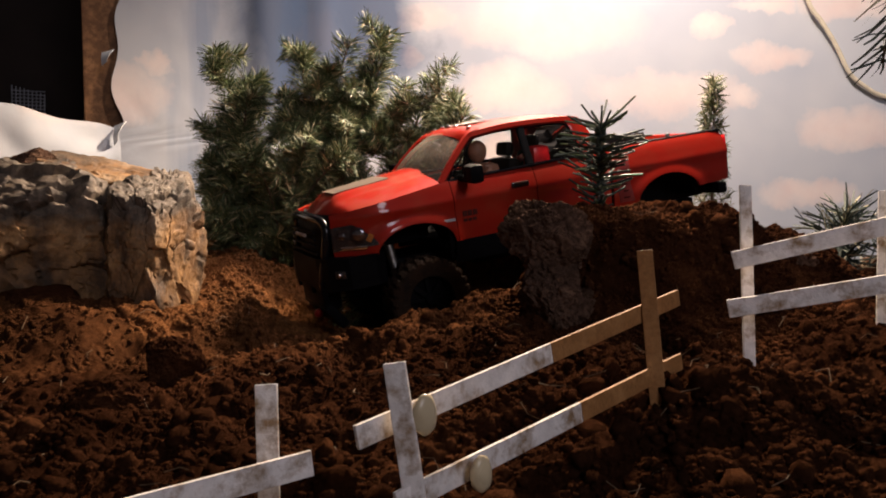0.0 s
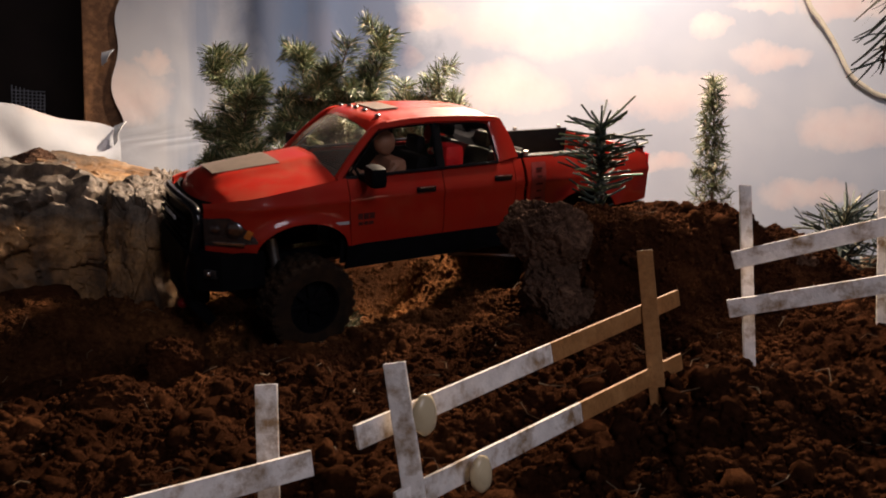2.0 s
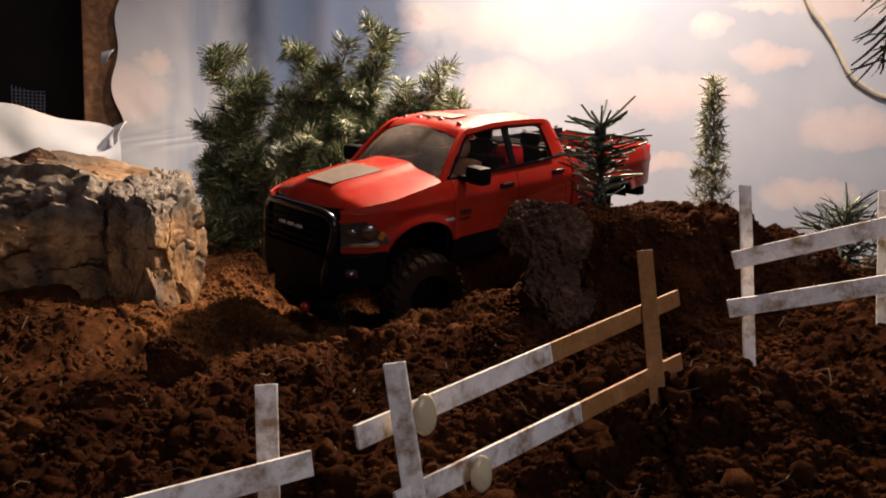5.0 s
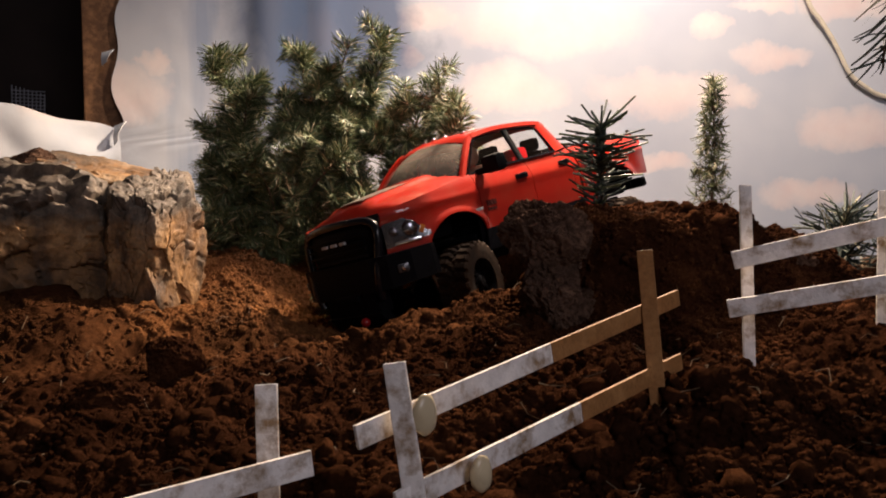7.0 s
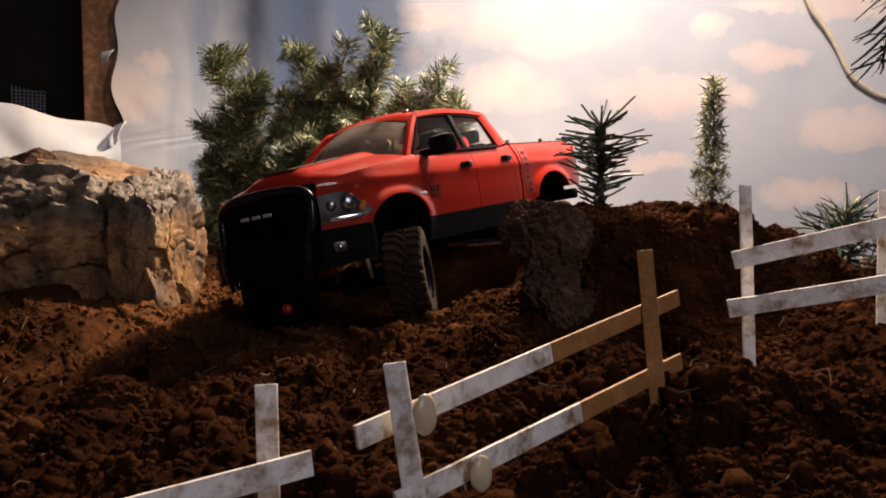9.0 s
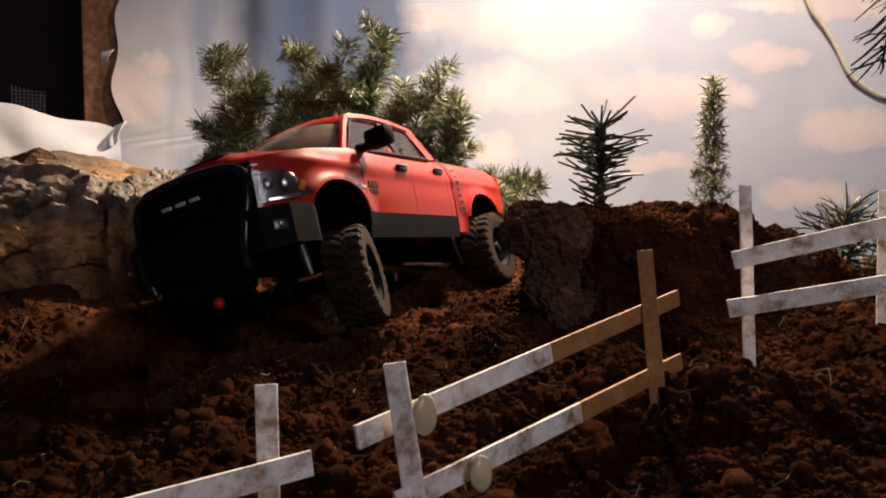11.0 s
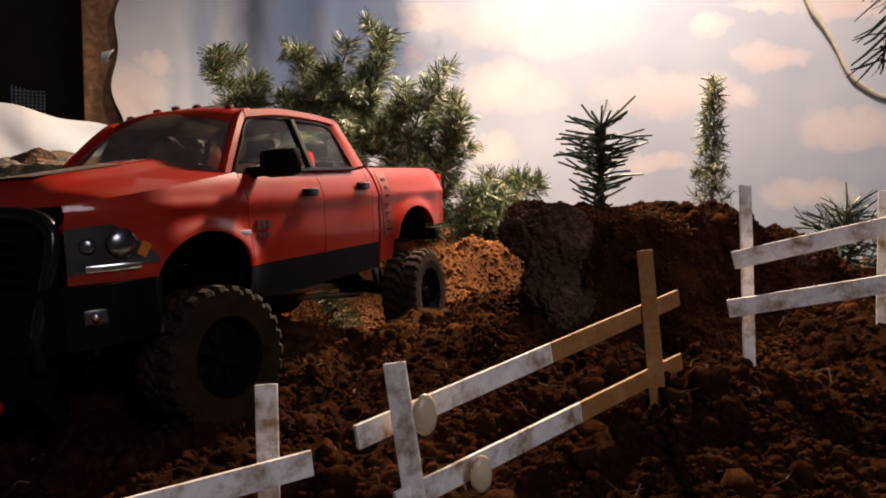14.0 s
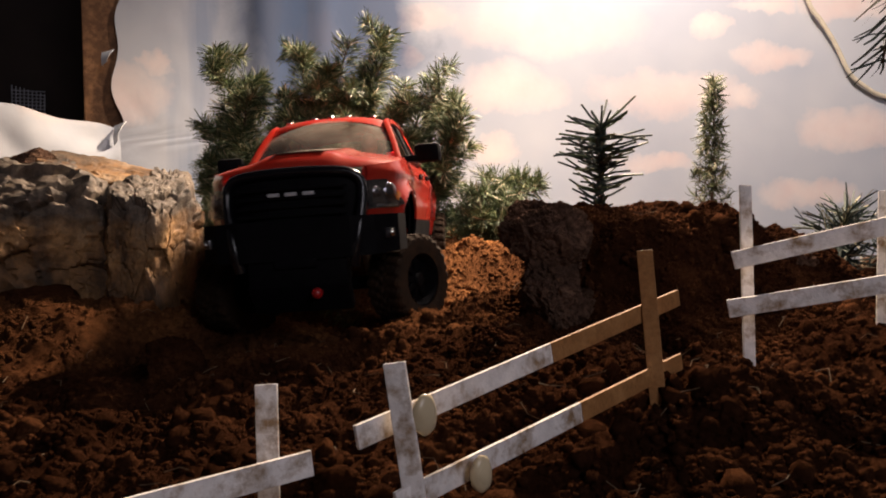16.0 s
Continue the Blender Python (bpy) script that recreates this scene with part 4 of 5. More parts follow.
# ---- big clods of root-bound soil ----
CLODS = [(0.0990, 0.748, 0.232, 0.036, 0.032, 0.040, 31), (0.106, 0.738, 0.176, 0.036, 0.032, 0.034, 32), (0.155, 0.775, 0.205, 0.038, 0.034, 0.034, 33), (0.205, 0.785, 0.215, 0.034, 0.030, 0.034, 34),
         (-0.236, 0.655, 0.128, 0.023, 0.020, 0.021, 35), (-0.264, 0.592, 0.112, 0.027, 0.022, 0.020, 36), (0.262, 0.800, 0.225, 0.036, 0.032, 0.030, 37), (0.325, 0.805, 0.215, 0.034, 0.030, 0.030, 38),
         (0.152, 0.735, 0.168, 0.026, 0.022, 0.024, 39), (0.256, 0.748, 0.192, 0.026, 0.022, 0.024, 41), (0.350, 0.765, 0.200, 0.028, 0.022, 0.024, 43)]
for cx, cy, cz, rx, ry, rz, seed in CLODS:
    if cx > 0:
        stone("soil_clod", (cx, cy, cz), (rx, ry, rz), seed, PEAT, "large dark clod of root-bound soil in the bank", "soil clod", [], 6, 0.07, "large soil clods", 0.8, True, True)
    else:
        stone("soil_clod", (cx, cy, cz), (rx, ry, rz), seed, CLOD, "round brown clod lying on the loose soil", "soil clod", [], 5, 0.10, "large soil clods", 1.0, True)


# ---- loose crumbs and pebbles over the soil ----
def crumb_shapes(n, sub):
    out = []
    for k in range(n):
        bm = bmesh.new()
        bmesh.ops.create_icosphere(bm, subdivisions=sub, radius=1.0)
        for v in bm.verts:
            v.co *= 1 + 0.55 * noise.noise(v.co * 1.3 + Vector((k * 5.3, 0, 0))) + 0.25 * noise.noise(v.co * 3.1 + Vector((0, k * 4.1, 0)))
        bm.verts.index_update()
        out.append((np.array([v.co[:] for v in bm.verts]), np.array([[v.index for v in f.verts] for f in bm.faces])))
        bm.free()
    return out


def scatter(name, count, lo, hi, sub, mat, label, seed, area, keep=None, sink=0.25, power=1.7, wedge=True):
    rng = np.random.default_rng(seed)
    shapes = crumb_shapes(8, sub)
    verts, faces, base = [], [], 0
    y = area[2] + (area[3] - area[2]) * rng.uniform(0, 1, count) ** 1.2
    x = area[0] + (area[1] - area[0]) * rng.uniform(0, 1, count)
    if wedge:
        x = rng.uniform(-1, 1, count) * (0.06 + 0.60 * y)
    size = lo * (hi / lo) ** (rng.uniform(0, 1, count) ** power)
    if keep is not None:
        ok = keep(x, y, rng)
        x, y, size = x[ok], y[ok], size[ok]
    z = rough_land(x, y) - size * sink + size * 0.3
    for i in range(len(x)):
        v, f = shapes[i % 8]
        a, b, c = rng.uniform(0, 6.28, 3)
        turn = np.array(Euler((a, b, c)).to_matrix())
        sc = size[i] * rng.uniform(0.65, 1.25, 3)
        verts.append((v * sc) @ turn.T + (x[i], y[i], z[i]))
        faces.append(f + base)
        base += len(v)
    me = bpy.data.meshes.new(name)
    v, f = np.concatenate(verts).astype(np.float32), np.concatenate(faces).astype(np.int32)
    me.vertices.add(len(v))
    me.vertices.foreach_set("co", v.ravel())
    me.loops.add(f.size)
    me.loops.foreach_set("vertex_index", f.ravel())
    me.polygons.add(len(f))
    me.polygons.foreach_set("loop_start", np.arange(0, f.size, 3, dtype=np.int32))
    me.update(calc_edges=True)
    me.shade_smooth()
    me.materials.append(mat.m)
    return tagged(new(name, me), label, "soil crumbs", kind="stuff")


def clumped(x, y, rng):
    rut = np.exp(-(((x + 0.05) - (y - 0.9) * 1.1) / 0.10) ** 2) * (y > 0.5) * 0.55
    return rng.uniform(0, 1, len(x)) < (0.45 + 1.1 * value_noise(x * 14, y * 14, 9) - rut)


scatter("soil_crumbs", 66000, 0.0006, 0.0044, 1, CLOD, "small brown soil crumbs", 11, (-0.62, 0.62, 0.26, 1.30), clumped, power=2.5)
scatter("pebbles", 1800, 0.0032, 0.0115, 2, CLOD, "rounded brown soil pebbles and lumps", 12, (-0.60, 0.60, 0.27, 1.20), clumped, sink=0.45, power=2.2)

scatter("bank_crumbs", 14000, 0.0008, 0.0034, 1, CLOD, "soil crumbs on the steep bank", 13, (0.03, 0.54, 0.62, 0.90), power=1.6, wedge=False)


scatter("track_crumbs", 12000, 0.0006, 0.0042, 1, CLOD, "dry tan soil crumbs on the driven track, lightened as if lamplit", 14, (-0.30, 0.14, 0.84, 1.18), power=1.9, wedge=False)


def fibres():
    """Short dry roots and straw strewn over the soil."""
    rng = np.random.default_rng(5)
    bm = bmesh.new()
    for _ in range(150):
        x, y = rng.uniform(-0.45, 0.45), rng.uniform(0.34, 0.95)
        a, length = rng.uniform(0, 6.28), rng.uniform(0.008, 0.026)
        pts = []
        for u in (0, 0.5, 1):
            px, py = x + math.cos(a + u * 0.8) * length * u, y + math.sin(a + u * 0.8) * length * u
            pts.append((px, py, float(rough_land(px, py)) + 0.0022 + 0.002 * math.sin(u * 3)))
        tube(bm, pts, 0.0005, 4, 0.0003)
    tagged(link_mesh("root_fibres", bm, plain("dry_roots", (0.11, 0.065, 0.033), 0.9)), "short dry root fibres strewn on the soil", "roots", kind="stuff")


fibres()


# ---- tinsel greenery ----
def needle_mesh(name, pts, count, length, width, mat, parent, rng, lean=0.55, spread=0.0, label="", droop=0.0):
    """Flat plastic needles standing off a stem that runs through pts."""
    p = np.array([list(q) for q in pts])
    seg = rng.uniform(0, len(p) - 1.001, count)
    i = seg.astype(int)
    at = p[i] + (p[i + 1] - p[i]) * (seg - i)[:, None]
    along = p[i + 1] - p[i]
    along /= np.linalg.norm(along, axis=1)[:, None]
    rand = rng.normal(0, 1, (count, 3))
    rand -= along * (rand * along).sum(1)[:, None]
    rand /= np.linalg.norm(rand, axis=1)[:, None] + 1e-9
    way = rand + along * lean * rng.uniform(0.3, 1.6, count)[:, None]
    way[:, 2] -= droop * rng.uniform(0, 1, count)
    way /= np.linalg.norm(way, axis=1)[:, None]
    side = np.cross(way, rng.normal(0, 1, (count, 3)))
    side /= np.linalg.norm(side, axis=1)[:, None] + 1e-9
    L = (length * rng.uniform(0.55, 1.2, count))[:, None]
    W = width * rng.uniform(0.7, 1.3, count)[:, None]
    at = at + rand * spread * rng.uniform(0, 1, count)[:, None]
    bend = np.cross(side, way) * L * rng.uniform(-0.18, 0.18, count)[:, None]
    rows = [at - side * W * 0.5, at + side * W * 0.5, at + way * L * 0.55 + side * W * 0.5 + bend, at + way * L * 0.55 - side * W * 0.5 + bend, at + way * L + side * W * 0.3, at + way * L - side * W * 0.3]
    v = np.stack(rows, 1).reshape(-1, 3).astype(np.float32)
    b = np.arange(count)[:, None] * 6
    f = np.concatenate([b + np.array([[0, 1, 2, 3]]), b + np.array([[3, 2, 4, 5]])], 1).reshape(-1).astype(np.int32)
    me = bpy.data.meshes.new(name)
    me.vertices.add(len(v))
    me.vertices.foreach_set("co", v.ravel())
    me.loops.add(len(f))
    me.loops.foreach_set("vertex_index", f)
    me.polygons.add(count * 2)
    me.polygons.foreach_set("loop_start", np.arange(0, len(f), 4, dtype=np.int32))
    me.update(calc_edges=True)
    me.materials.append(mat.m)
    ob = new(name, me)
    ob.parent = parent
    return tagged(ob, label)


def bush(base, tips, seed, label, per=1050, mat=NEEDLE):
    rng = np.random.default_rng(seed)
    top = tagged(new("pine_bush"), label, "artificial bush", group="tinsel pine bushes")
    bx, by, bz = base
    bm = bmesh.new()
    for tx, tz in tips:
        ty = by + rng.uniform(-0.035, 0.060)
        mid = Vector((bx + (tx - bx) * 0.45 + rng.uniform(-0.02, 0.02), by + (ty - by) * 0.5, bz + (tz - bz) * 0.5))
        path = curve([(bx, by, bz - 0.03), mid, (tx, ty, tz - 0.020)], 6)
        tube(bm, path, 0.0022, 5, 0.0010)
        n = max(2, int(len(path) * 0.22))
        needle_mesh("spray", path[n:], int(per * (0.6 + (tz - bz) * 1.6)), 0.0205, 0.0012, mat, top, rng, 0.5, 0.012)
        for _ in range(7):
            u = rng.integers(n, len(path) - 1)
            o = Vector(path[u])
            e = o + Vector((rng.uniform(-0.036, 0.036), rng.uniform(-0.05, 0.03), rng.uniform(-0.01, 0.034)))
            twig = [o, o.lerp(e, 0.5) + Vector((0, 0, 0.004)), e]
            tube(bm, twig, 0.0010, 4, 0.0006)
            needle_mesh("spray", twig, int(per * 0.27), 0.0200, 0.0012, mat, top, rng, 0.6, 0.006)
    part("stem", bm, TWIG, top, "brown wire stems")
    return top


bush((-0.308, 1.215, 0.168), [(-0.358, 0.505), (-0.316, 0.462), (-0.372, 0.384), (-0.375, 0.335), (-0.345, 0.255), (-0.365, 0.260), (-0.300, 0.225), (-0.299, 0.435), (-0.288, 0.343), (-0.372, 0.298), (-0.359, 0.421), (-0.279, 0.271), (-0.334, 0.352), (-0.378, 0.221), (-0.26, 0.217), (-0.311, 0.28)], 1,
     "dense green tinsel pine bush by the boulder")
bush((-0.200, 1.225, 0.175), [(-0.216, 0.503), (-0.176, 0.469), (-0.256, 0.435), (-0.143, 0.515), (-0.084, 0.533), (-0.205, 0.398), (-0.15, 0.371), (-0.242, 0.343), (-0.132, 0.298), (-0.171, 0.271), (-0.112, 0.435), (-0.219, 0.261), (-0.14, 0.42), (-0.19, 0.33), (-0.24, 0.30), (-0.165, 0.235), (-0.115, 0.245), (-0.12, 0.395), (-0.165, 0.430), (-0.195, 0.440), (-0.095, 0.485), (-0.06, 0.42)], 2,
     "tall green tinsel pine bush before the sky paper")
bush((-0.075, 1.225, 0.188), [(-0.057, 0.451), (-0.017, 0.455), (0.001, 0.416), (-0.038, 0.371), (0.035, 0.405), (0.044, 0.362), (0.007, 0.321), (-0.077, 0.311), (-0.095, 0.38), (0.028, 0.298)], 3,
     "green tinsel pine bush with pale tips")
bush((0.048, 1.215, 0.182), [(0.134, 0.305), (0.157, 0.293), (0.088, 0.309), (0.111, 0.252), (0.056, 0.271), (0.129, 0.217), (0.079, 0.224), (0.015, 0.243), (0.033, 0.208)], 4,
     "low spreading tinsel pine bush", 420)

bush((-0.240, 1.165, 0.160), [(-0.330, 0.300), (-0.290, 0.350), (-0.250, 0.385), (-0.205, 0.350), (-0.170, 0.300), (-0.145, 0.340), (-0.300, 0.240), (-0.200, 0.250), (-0.125, 0.265), (-0.240, 0.305), (-0.340, 0.235)], 5,
     "low dense tinsel pine bush before the others", 620)


def ground_spray():
    rng = np.random.default_rng(8)
    top = tagged(new("pine_sprig"), "small tinsel pine sprig lying on the soil", "artificial sprig")
    path = curve([(-0.165, 1.035, float(land(-0.165, 1.035)) + 0.050), (-0.145, 1.02, float(land(-0.145, 1.02)) + 0.028), (-0.118, 1.00, float(land(-0.118, 1.0)) + 0.004)], 6)
    needle_mesh("spray", path, 420, 0.020, 0.0010, NEEDLE, top, rng, 0.3, 0.004)
    bm = bmesh.new()
    tube(bm, path, 0.0015, 5)
    part("stem", bm, TWIG, top)


ground_spray()


def sapling(name, base, height, width, count, length, thick, mat, seed, label, tiers, top_taper=0.35, lean=0.25):
    rng = np.random.default_rng(seed)
    top = tagged(new(name), label, "artificial tree", group="small artificial trees")
    bx, by, bz = base
    bm = bmesh.new()
    trunk = curve([(bx, by, bz - 0.03), (bx + 0.004, by, bz + height * 0.5), (bx - 0.002, by, bz + height)], 8)
    tube(bm, trunk, 0.0026, 6, 0.0008)
    for k in range(tiers):
        u = (k + 0.5) / tiers
        reach = width * (1 - (1 - top_taper) * u) * rng.uniform(0.75, 1.15)
        o = Vector((bx, by, bz + height * (0.10 + 0.86 * u)))
        a = k * 2.4 + rng.uniform(-0.5, 0.5)
        e = o + Vector((math.cos(a) * reach, math.sin(a) * reach, rng.uniform(0.0, 0.5) * reach))
        twig = [o, o.lerp(e, 0.5), e]
        tube(bm, twig, 0.0009, 4, 0.0006)
        needle_mesh("spray", twig, count, length, thick, mat, top, rng, lean + 0.4, 0.002)
    needle_mesh("spray", trunk[6:], count * 3, length, thick, mat, top, rng, lean, 0.003)
    part("trunk", bm, TWIG, top, "brown twisted wire trunk")
    return top


def wire_tree(base, height, seed, label):
    """A little tree of stiff, thick, dark plastic needles that stand out level from a wire trunk."""
    rng = np.random.default_rng(seed)
    top = tagged(new("small_tree"), label, "artificial tree", group="small artificial trees")
    bx, by, bz = base
    bm = bmesh.new()
    tube(bm, [(bx + 0.004, by, bz - 0.03), (bx + 0.002, by, bz + height * 0.5), (bx, by, bz + height)], 0.0030, 6, 0.0012)
    part("trunk", bm, TWIG, top, "brown twisted wire trunk")
    for k in range(150):
        u = 1 - 0.98 * rng.uniform(0, 1) ** 1.25
        a = rng.uniform(0, 2 * math.pi)
        reach = (0.018 + 0.032 * min(1.0, u / 0.45)) * rng.uniform(0.55, 1.10) * (0.75 if u > 0.93 else 1.0)
        rise = (0.55 * (1 - u) ** 2 + rng.uniform(-0.10, 0.30)) if u < 0.93 else rng.uniform(0.2, 1.1)
        o = Vector((bx, by, bz + height * u * 0.93))
        e = o + Vector((math.cos(a) * reach, math.sin(a) * reach, rise * reach))
        back = o - Vector((math.cos(a), math.sin(a), 0.1)) * 0.006
        sag = Vector((0, 0, rng.uniform(-0.002, 0.003)))
        bm = bmesh.new()
        tube(bm, [back, o.lerp(e, 0.5) + sag, e], 0.00145, 5, 0.0011)
        part("needle", bm, NEEDLE_DARK if k % 5 else NEEDLE, top)
    return top


wire_tree((0.170, 0.840, float(land(0.170, 0.84)) - 0.004), 0.104, 21, "dark little tree with stiff level needles")
sapling("small_tree", (0.417, 1.205, 0.195), 0.245, 0.034, 46, 0.018, 0.0014, NEEDLE_PALE, 22, "slender pale green tinsel tree before the sky paper", 38, 0.18)
sapling("small_tree", (0.478, 0.915, 0.155), 0.092, 0.048, 34, 0.040, 0.0022, NEEDLE_DARK, 23, "short spiky tinsel shrub behind the fence", 9, 0.7, 0.5)


def hanging_branch():
    rng = np.random.default_rng(31)
    top = tagged(new("pine_branch"), "dark bare-needled pine branch hanging from above", "artificial branch")
    path = curve([(0.455, 0.74, 0.86), (0.428, 0.725, 0.62), (0.412, 0.72, 0.47), (0.400, 0.715, 0.395)], 6)
    bm = bmesh.new()
    tube(bm, path, 0.0022, 6, 0.0012)
    part("stem", bm, TWIG, top)
    needle_mesh("spray", path, 150, 0.036, 0.0022, NEEDLE_DARK, top, rng, 0.5, 0.002, "", 0.3)
    bm = bmesh.new()
    tube(bm, [(0.455, 0.74, 0.855), (0.455, 0.74, 2.42)], 0.0008, 5)
    part("hanging_wire", bm, STEEL, top, "thin wire to the ceiling")


hanging_branch()


def cord():
    bm = bmesh.new()
    line = [(0.640, 1.00), (0.690, 0.75), (0.7336, 0.6326), (0.7614, 0.5943), (0.7907, 0.5513), (0.8246, 0.4914), (0.8591, 0.4635), (0.8919, 0.4467), (0.980, 0.425), (1.04, 0.42)]
    tube(bm, curve([(x, 1.590, z) for x, z in line], 8), 0.0044, 8)
    tagged(link_mesh("cord", bm, plain("yellowed_cord", (0.66, 0.60, 0.46), 0.7, spread=0.1)), "yellowed plastic cord hung over the sky paper", "cord")


cord()

# ---- fences of flat craft sticks ----
def stick(name, a, b, width, thick, mat, parent, face):
    """A flat stick from a to b, broad side towards face."""
    a, b = Vector(a), Vector(b)
    d = (b - a).normalized()
    n = (Vector(face) - d * Vector(face).dot(d)).normalized()
    s = n.cross(d)
    bm = bmesh.new()
    m = Matrix((s, n, d)).transposed().to_4x4()
    m.translation = (a + b) / 2
    box(bm, (width, thick, (b - a).length), m, min(0.0006, thick * 0.3))
    for v in bm.verts:
        v.co += Vector((noise.noise(v.co * 90), noise.noise(v.co * 90 + Vector((7, 0, 0))), 0)) * 0.0005
    return part(name, bm, mat, parent, smooth=False)


def fence(label, pieces):
    top = tagged(new("fence"), label, "fence", group="stick fences")
    for name, a, b, w, mat, face in pieces:
        stick(name, a, b, w, 0.0024, mat, top, face)
    return top


F1 = (0.68, -0.72, 0.10)
mid = fence("chipped white stick fence leaning in the soil, one post bare wood", [
    ("post", (-0.0218, 0.3358, 0.2139), (-0.0075, 0.3200, 0.125), 0.0100, FENCE_WHITE, (-0.2, -1, 0.1)),
    ("post", (0.1279, 0.4860, 0.2481), (0.1360, 0.4660, 0.135), 0.0100, FENCE_BARE, (-0.3, -1, 0.1)),
    ("rail", (-0.0383, 0.3275, 0.1822), (0.060, 0.4205, 0.1976), 0.0112, FENCE_WHITE, F1),
    ("rail", (0.060, 0.4205, 0.1976), (0.1586, 0.5137, 0.2130), 0.0112, FENCE_BARE, F1),
    ("rail", (-0.0203, 0.3196, 0.1551), (0.077, 0.4180, 0.1645), 0.0112, FENCE_WHITE, F1),
    ("rail", (0.077, 0.4180, 0.1645), (0.1574, 0.4994, 0.1727), 0.0112, FENCE_BARE, F1)])


def glue_blob(m, r, parent):
    bm = bmesh.new()
    bmesh.ops.create_icosphere(bm, subdivisions=3, radius=r)
    for v in bm.verts:
        v.co *= 1 + 0.15 * noise.noise(v.co * 160)
        v.co.y *= 0.45
    bm.transform(m)
    part("glue_blob", bm, GLUE, parent, "yellowed blob of hot glue")


glue_blob(pose(-0.0081, 0.3340, 0.1907, 0, 0, 35) @ Matrix.Diagonal((0.75, 1, 1.1, 1)), 0.0085, mid)
glue_blob(pose(0.0179, 0.3455, 0.1587, 0, 0, 35) @ Matrix.Diagonal((0.75, 1, 1.1, 1)), 0.0080, mid)
fence("chipped white stick fence beside the soil mound", [
    ("post", (0.2353, 0.6019, 0.2867), (0.2357, 0.577, 0.130), 0.0092, FENCE_WHITE, (0, -1, 0.1)),
    ("post", (0.3555, 0.6215, 0.2818), (0.3560, 0.6129, 0.150), 0.0092, FENCE_WHITE, (-0.4, -1, 0.1)),
    ("rail", (0.2197, 0.5800, 0.2302), (0.375, 0.5560, 0.2705), 0.0135, FENCE_WHITE, (-0.15, -1, 0.05)),
    ("rail", (0.2126, 0.5670, 0.1954), (0.372, 0.5420, 0.2272), 0.0135, FENCE_WHITE, (-0.15, -1, 0.05))])
fence("short chipped white stick fence in the soil", [
    ("post", (-0.0803, 0.3417, 0.2024), (-0.0760, 0.3240, 0.120), 0.0098, FENCE_WHITE, (0, -1, 0.1)),
    ("rail", (-0.0561, 0.3190, 0.1743), (-0.150, 0.2560, 0.1700), 0.0112, FENCE_WHITE, (0.5, -0.8, 0.1))])

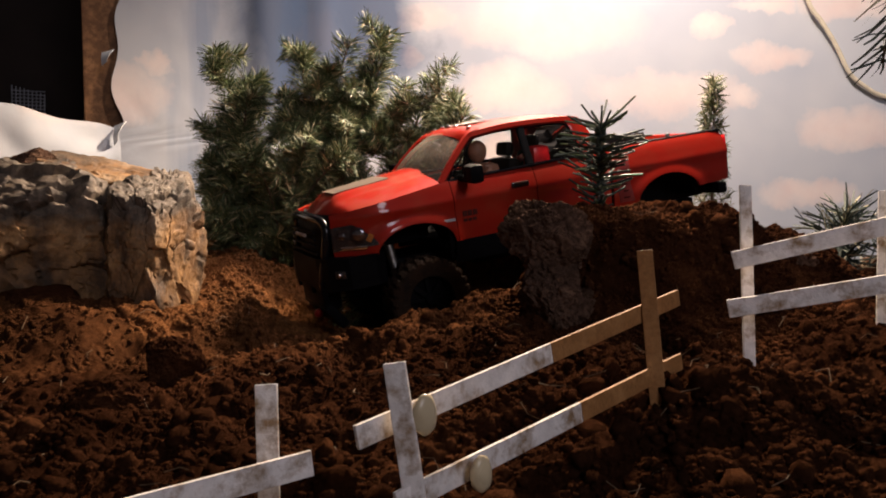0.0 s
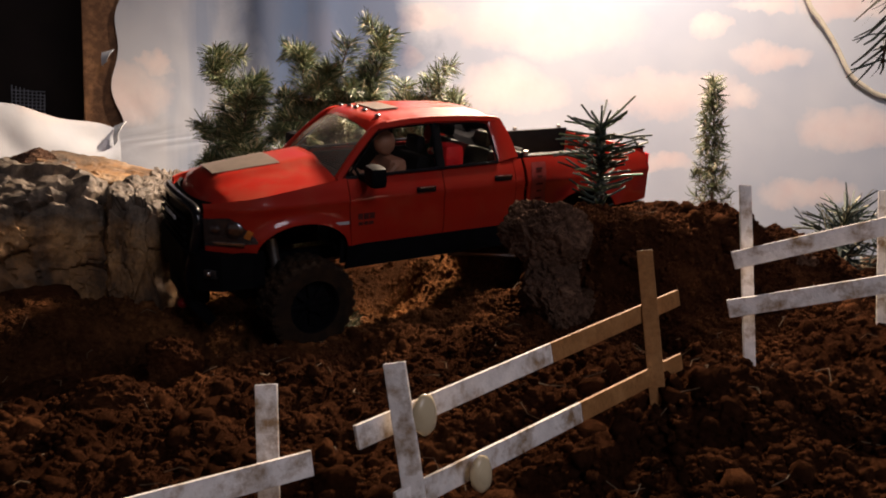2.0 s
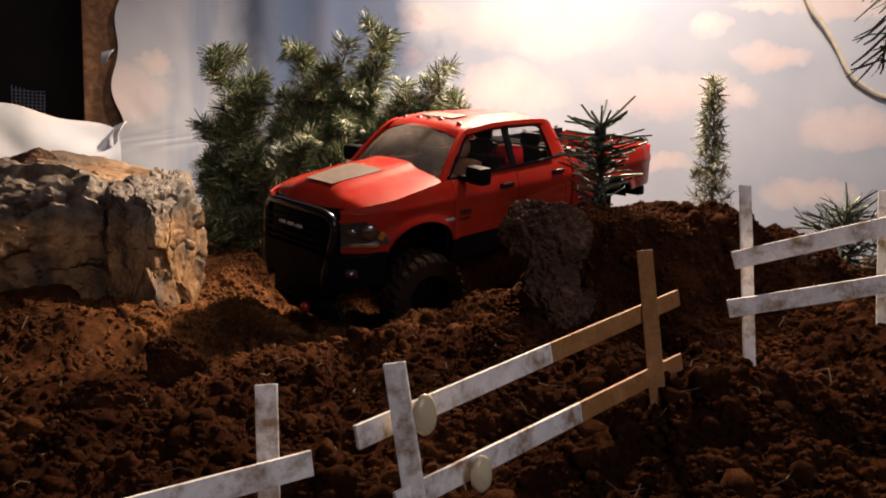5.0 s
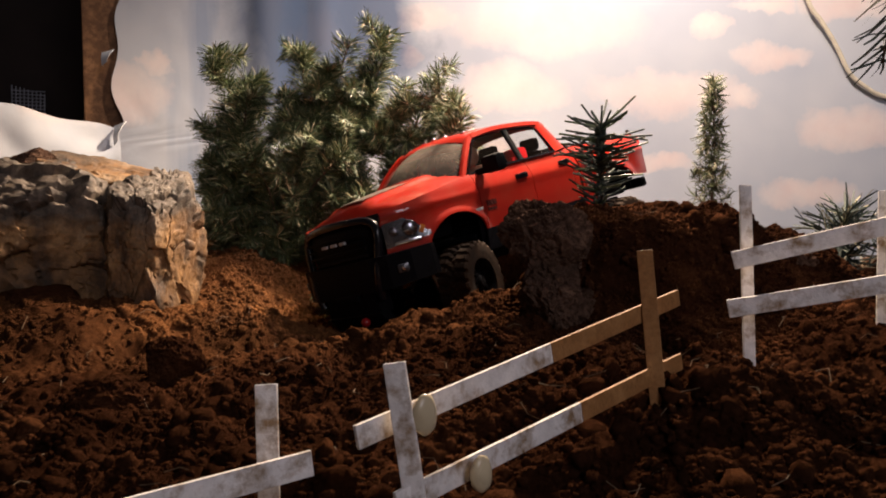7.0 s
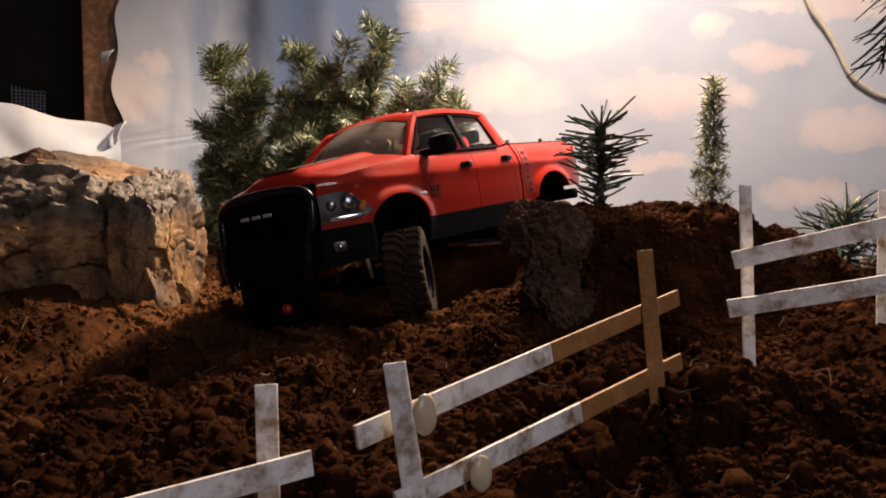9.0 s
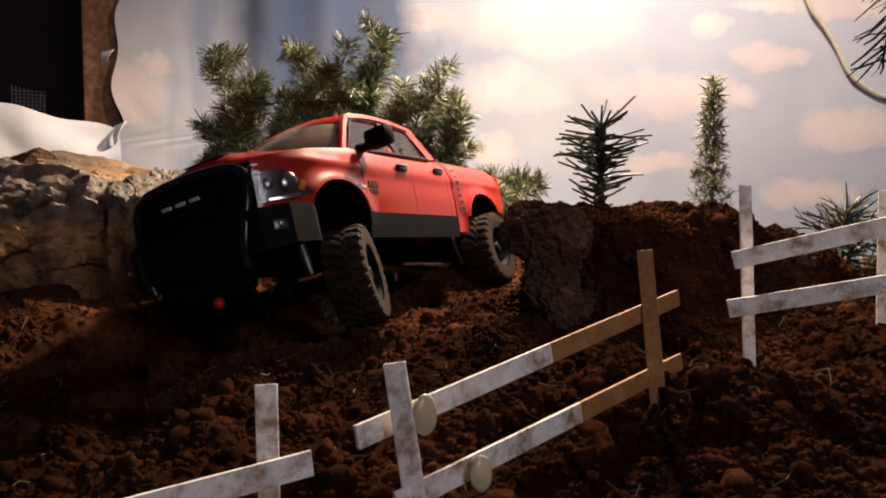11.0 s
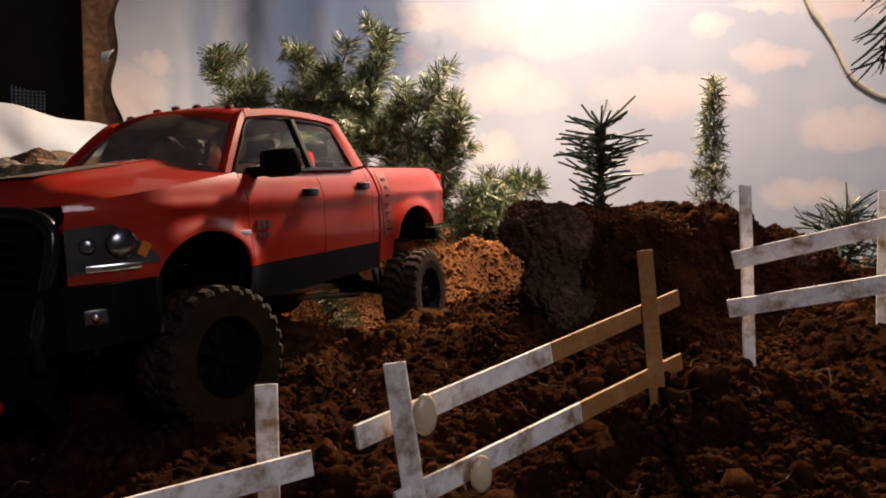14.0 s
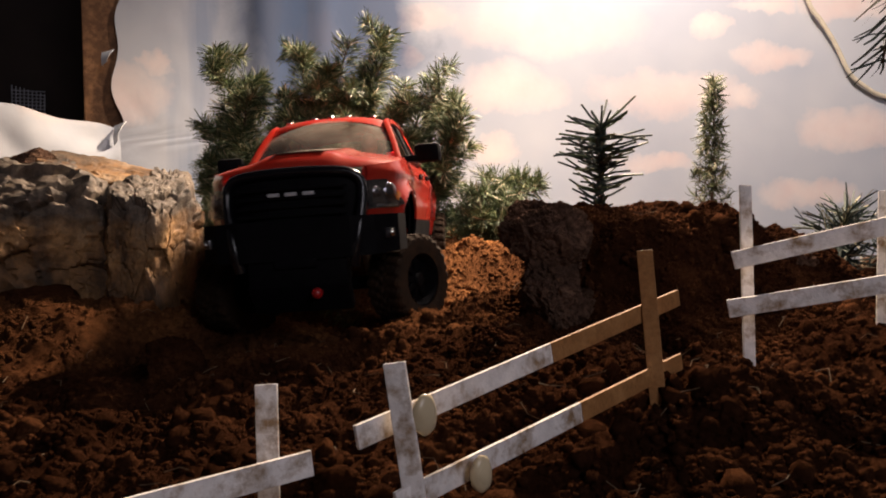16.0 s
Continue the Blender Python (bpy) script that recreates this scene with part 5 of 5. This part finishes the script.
# ---- motion: seconds, place and turn of the pickup ----
DRIVE = [
    (0.0, -0.0684, 0.9804, 0.1559, -0.36, 8.50, -155.64),
    (0.5, -0.1039, 0.9546, 0.1705, -5.26, 9.31, -152.23),
    (1.0, -0.1717, 0.9051, 0.1732, -13.37, 7.24, -151.99),
    (1.5, -0.1798, 0.8976, 0.1727, -10.76, 5.88, -150.93),
    (2.0, -0.2007, 0.8822, 0.1819, -10.54, 4.30, -150.22),
    (2.5, -0.2289, 0.8400, 0.1903, -7.41, 1.06, -145.54),
    (3.0, -0.2339, 0.8428, 0.1892, -5.52, 0.30, -145.77),
    (3.5, -0.2324, 0.8398, 0.1870, -4.22, 0.21, -144.76),
    (4.0, -0.2109, 0.8602, 0.1776, -7.63, 3.21, -144.79),
    (4.2, -0.1818, 0.8829, 0.1751, -9.03, 4.90, -143.62),
    (6.3, -0.0400, 1.0030, 0.1550, 5.99, 8.37, -131.53),
    (6.5, -0.0338, 0.9859, 0.1476, 11.52, 8.17, -132.25),
    (7.0, -0.0391, 0.9794, 0.1453, 13.06, 8.30, -132.51),
    (7.5, -0.0603, 0.9652, 0.1551, 10.33, 7.10, -132.03),
    (8.0, -0.0762, 0.9430, 0.1656, 10.59, 5.60, -130.04),
    (8.5, -0.1136, 0.8830, 0.1758, 10.85, 3.59, -124.60),
    (9.0, -0.1186, 0.8648, 0.1758, 10.27, 2.99, -123.65),
    (9.2, -0.1192, 0.8742, 0.1760, 10.13, 3.02, -124.02),
    (11.3, -0.1836, 0.7376, 0.1853, 16.81, -5.99, -113.01),
    (11.5, -0.1880, 0.7090, 0.1887, 14.73, -6.17, -111.97),
    (12.0, -0.2095, 0.6786, 0.1900, 12.13, -6.01, -112.56),
    (12.5, -0.2290, 0.6202, 0.1803, 12.14, -3.80, -111.49),
    (13.0, -0.2417, 0.5887, 0.1769, 10.71, -1.82, -110.95),
    (13.5, -0.2547, 0.5579, 0.1709, 4.64, -0.27, -110.83),
    (14.0, -0.2546, 0.5579, 0.1682, 4.34, -0.31, -110.80),
    (14.5, -0.2162, 0.6133, 0.1762, 8.80, -3.22, -108.25),
    (15.0, -0.1907, 0.6594, 0.1864, 5.33, -5.21, -103.87),
    (15.5, -0.1611, 0.7489, 0.1864, 7.24, -3.88, -100.91),
    (16.0, -0.1329, 0.8360, 0.1874, 4.36, -4.16, -94.0),]
# seconds and steering angle of the front wheels, to the left
STEER = [(0.0, 0), (1.0, -4), (2.0, 8), (3.5, 12), (4.2, -10), (6.3, 5), (7.0, 15), (8.0, 25), (9.2, 30), (11.3, 16), (12.5, 8), (13.0, 8), (13.5, 2), (14.0, -14), (14.5, -26), (16.0, -30)]


def motions():
    poses = [(t, pose(*r)) for t, *r in DRIVE]
    walk(truck, poses)
    spin, keys = 0.0, {id(w): [] for w, x, s in WHEELS}
    axle_keys = [[], []]
    last = None
    for t, m in poses:
        if last is not None:
            move = m.translation - last.translation
            ahead = (m.to_3x3() @ Vector((1, 0, 0)) + last.to_3x3() @ Vector((1, 0, 0))).normalized()
            spin += math.degrees(move.dot(ahead) / TYRE_R)
        last = m.copy()
        steer = float(np.interp(t, [a for a, b in STEER], [b for a, b in STEER]))
        lift = {}
        for w, x, s in WHEELS:
            at = m @ Vector((x, HUB_Y * s, HUB_Z))
            gap = at.z - TYRE_R - float(land(at.x, at.y)) - 0.001
            lift[x, s] = min(0.003 if x == AXLE_FRONT else 0.022, max(-0.006, -gap))
            keys[id(w)].append((t, pose(x, HUB_Y * s, HUB_Z + lift[x, s], 0, spin, steer if x == AXLE_FRONT else 0)))
        for k, x in enumerate((AXLE_FRONT, AXLE_BACK)):
            a, b = lift[x, 1], lift[x, -1]
            axle_keys[k].append((t, pose(x, 0, HUB_Z + (a + b) / 2, math.degrees(math.atan2(a - b, 2 * HUB_Y)), 0, 0)))
    for w, x, s in WHEELS:
        walk(w, keys[id(w)])
    for ob, rows in zip(AXLES, axle_keys):
        walk(ob, rows)


motions()
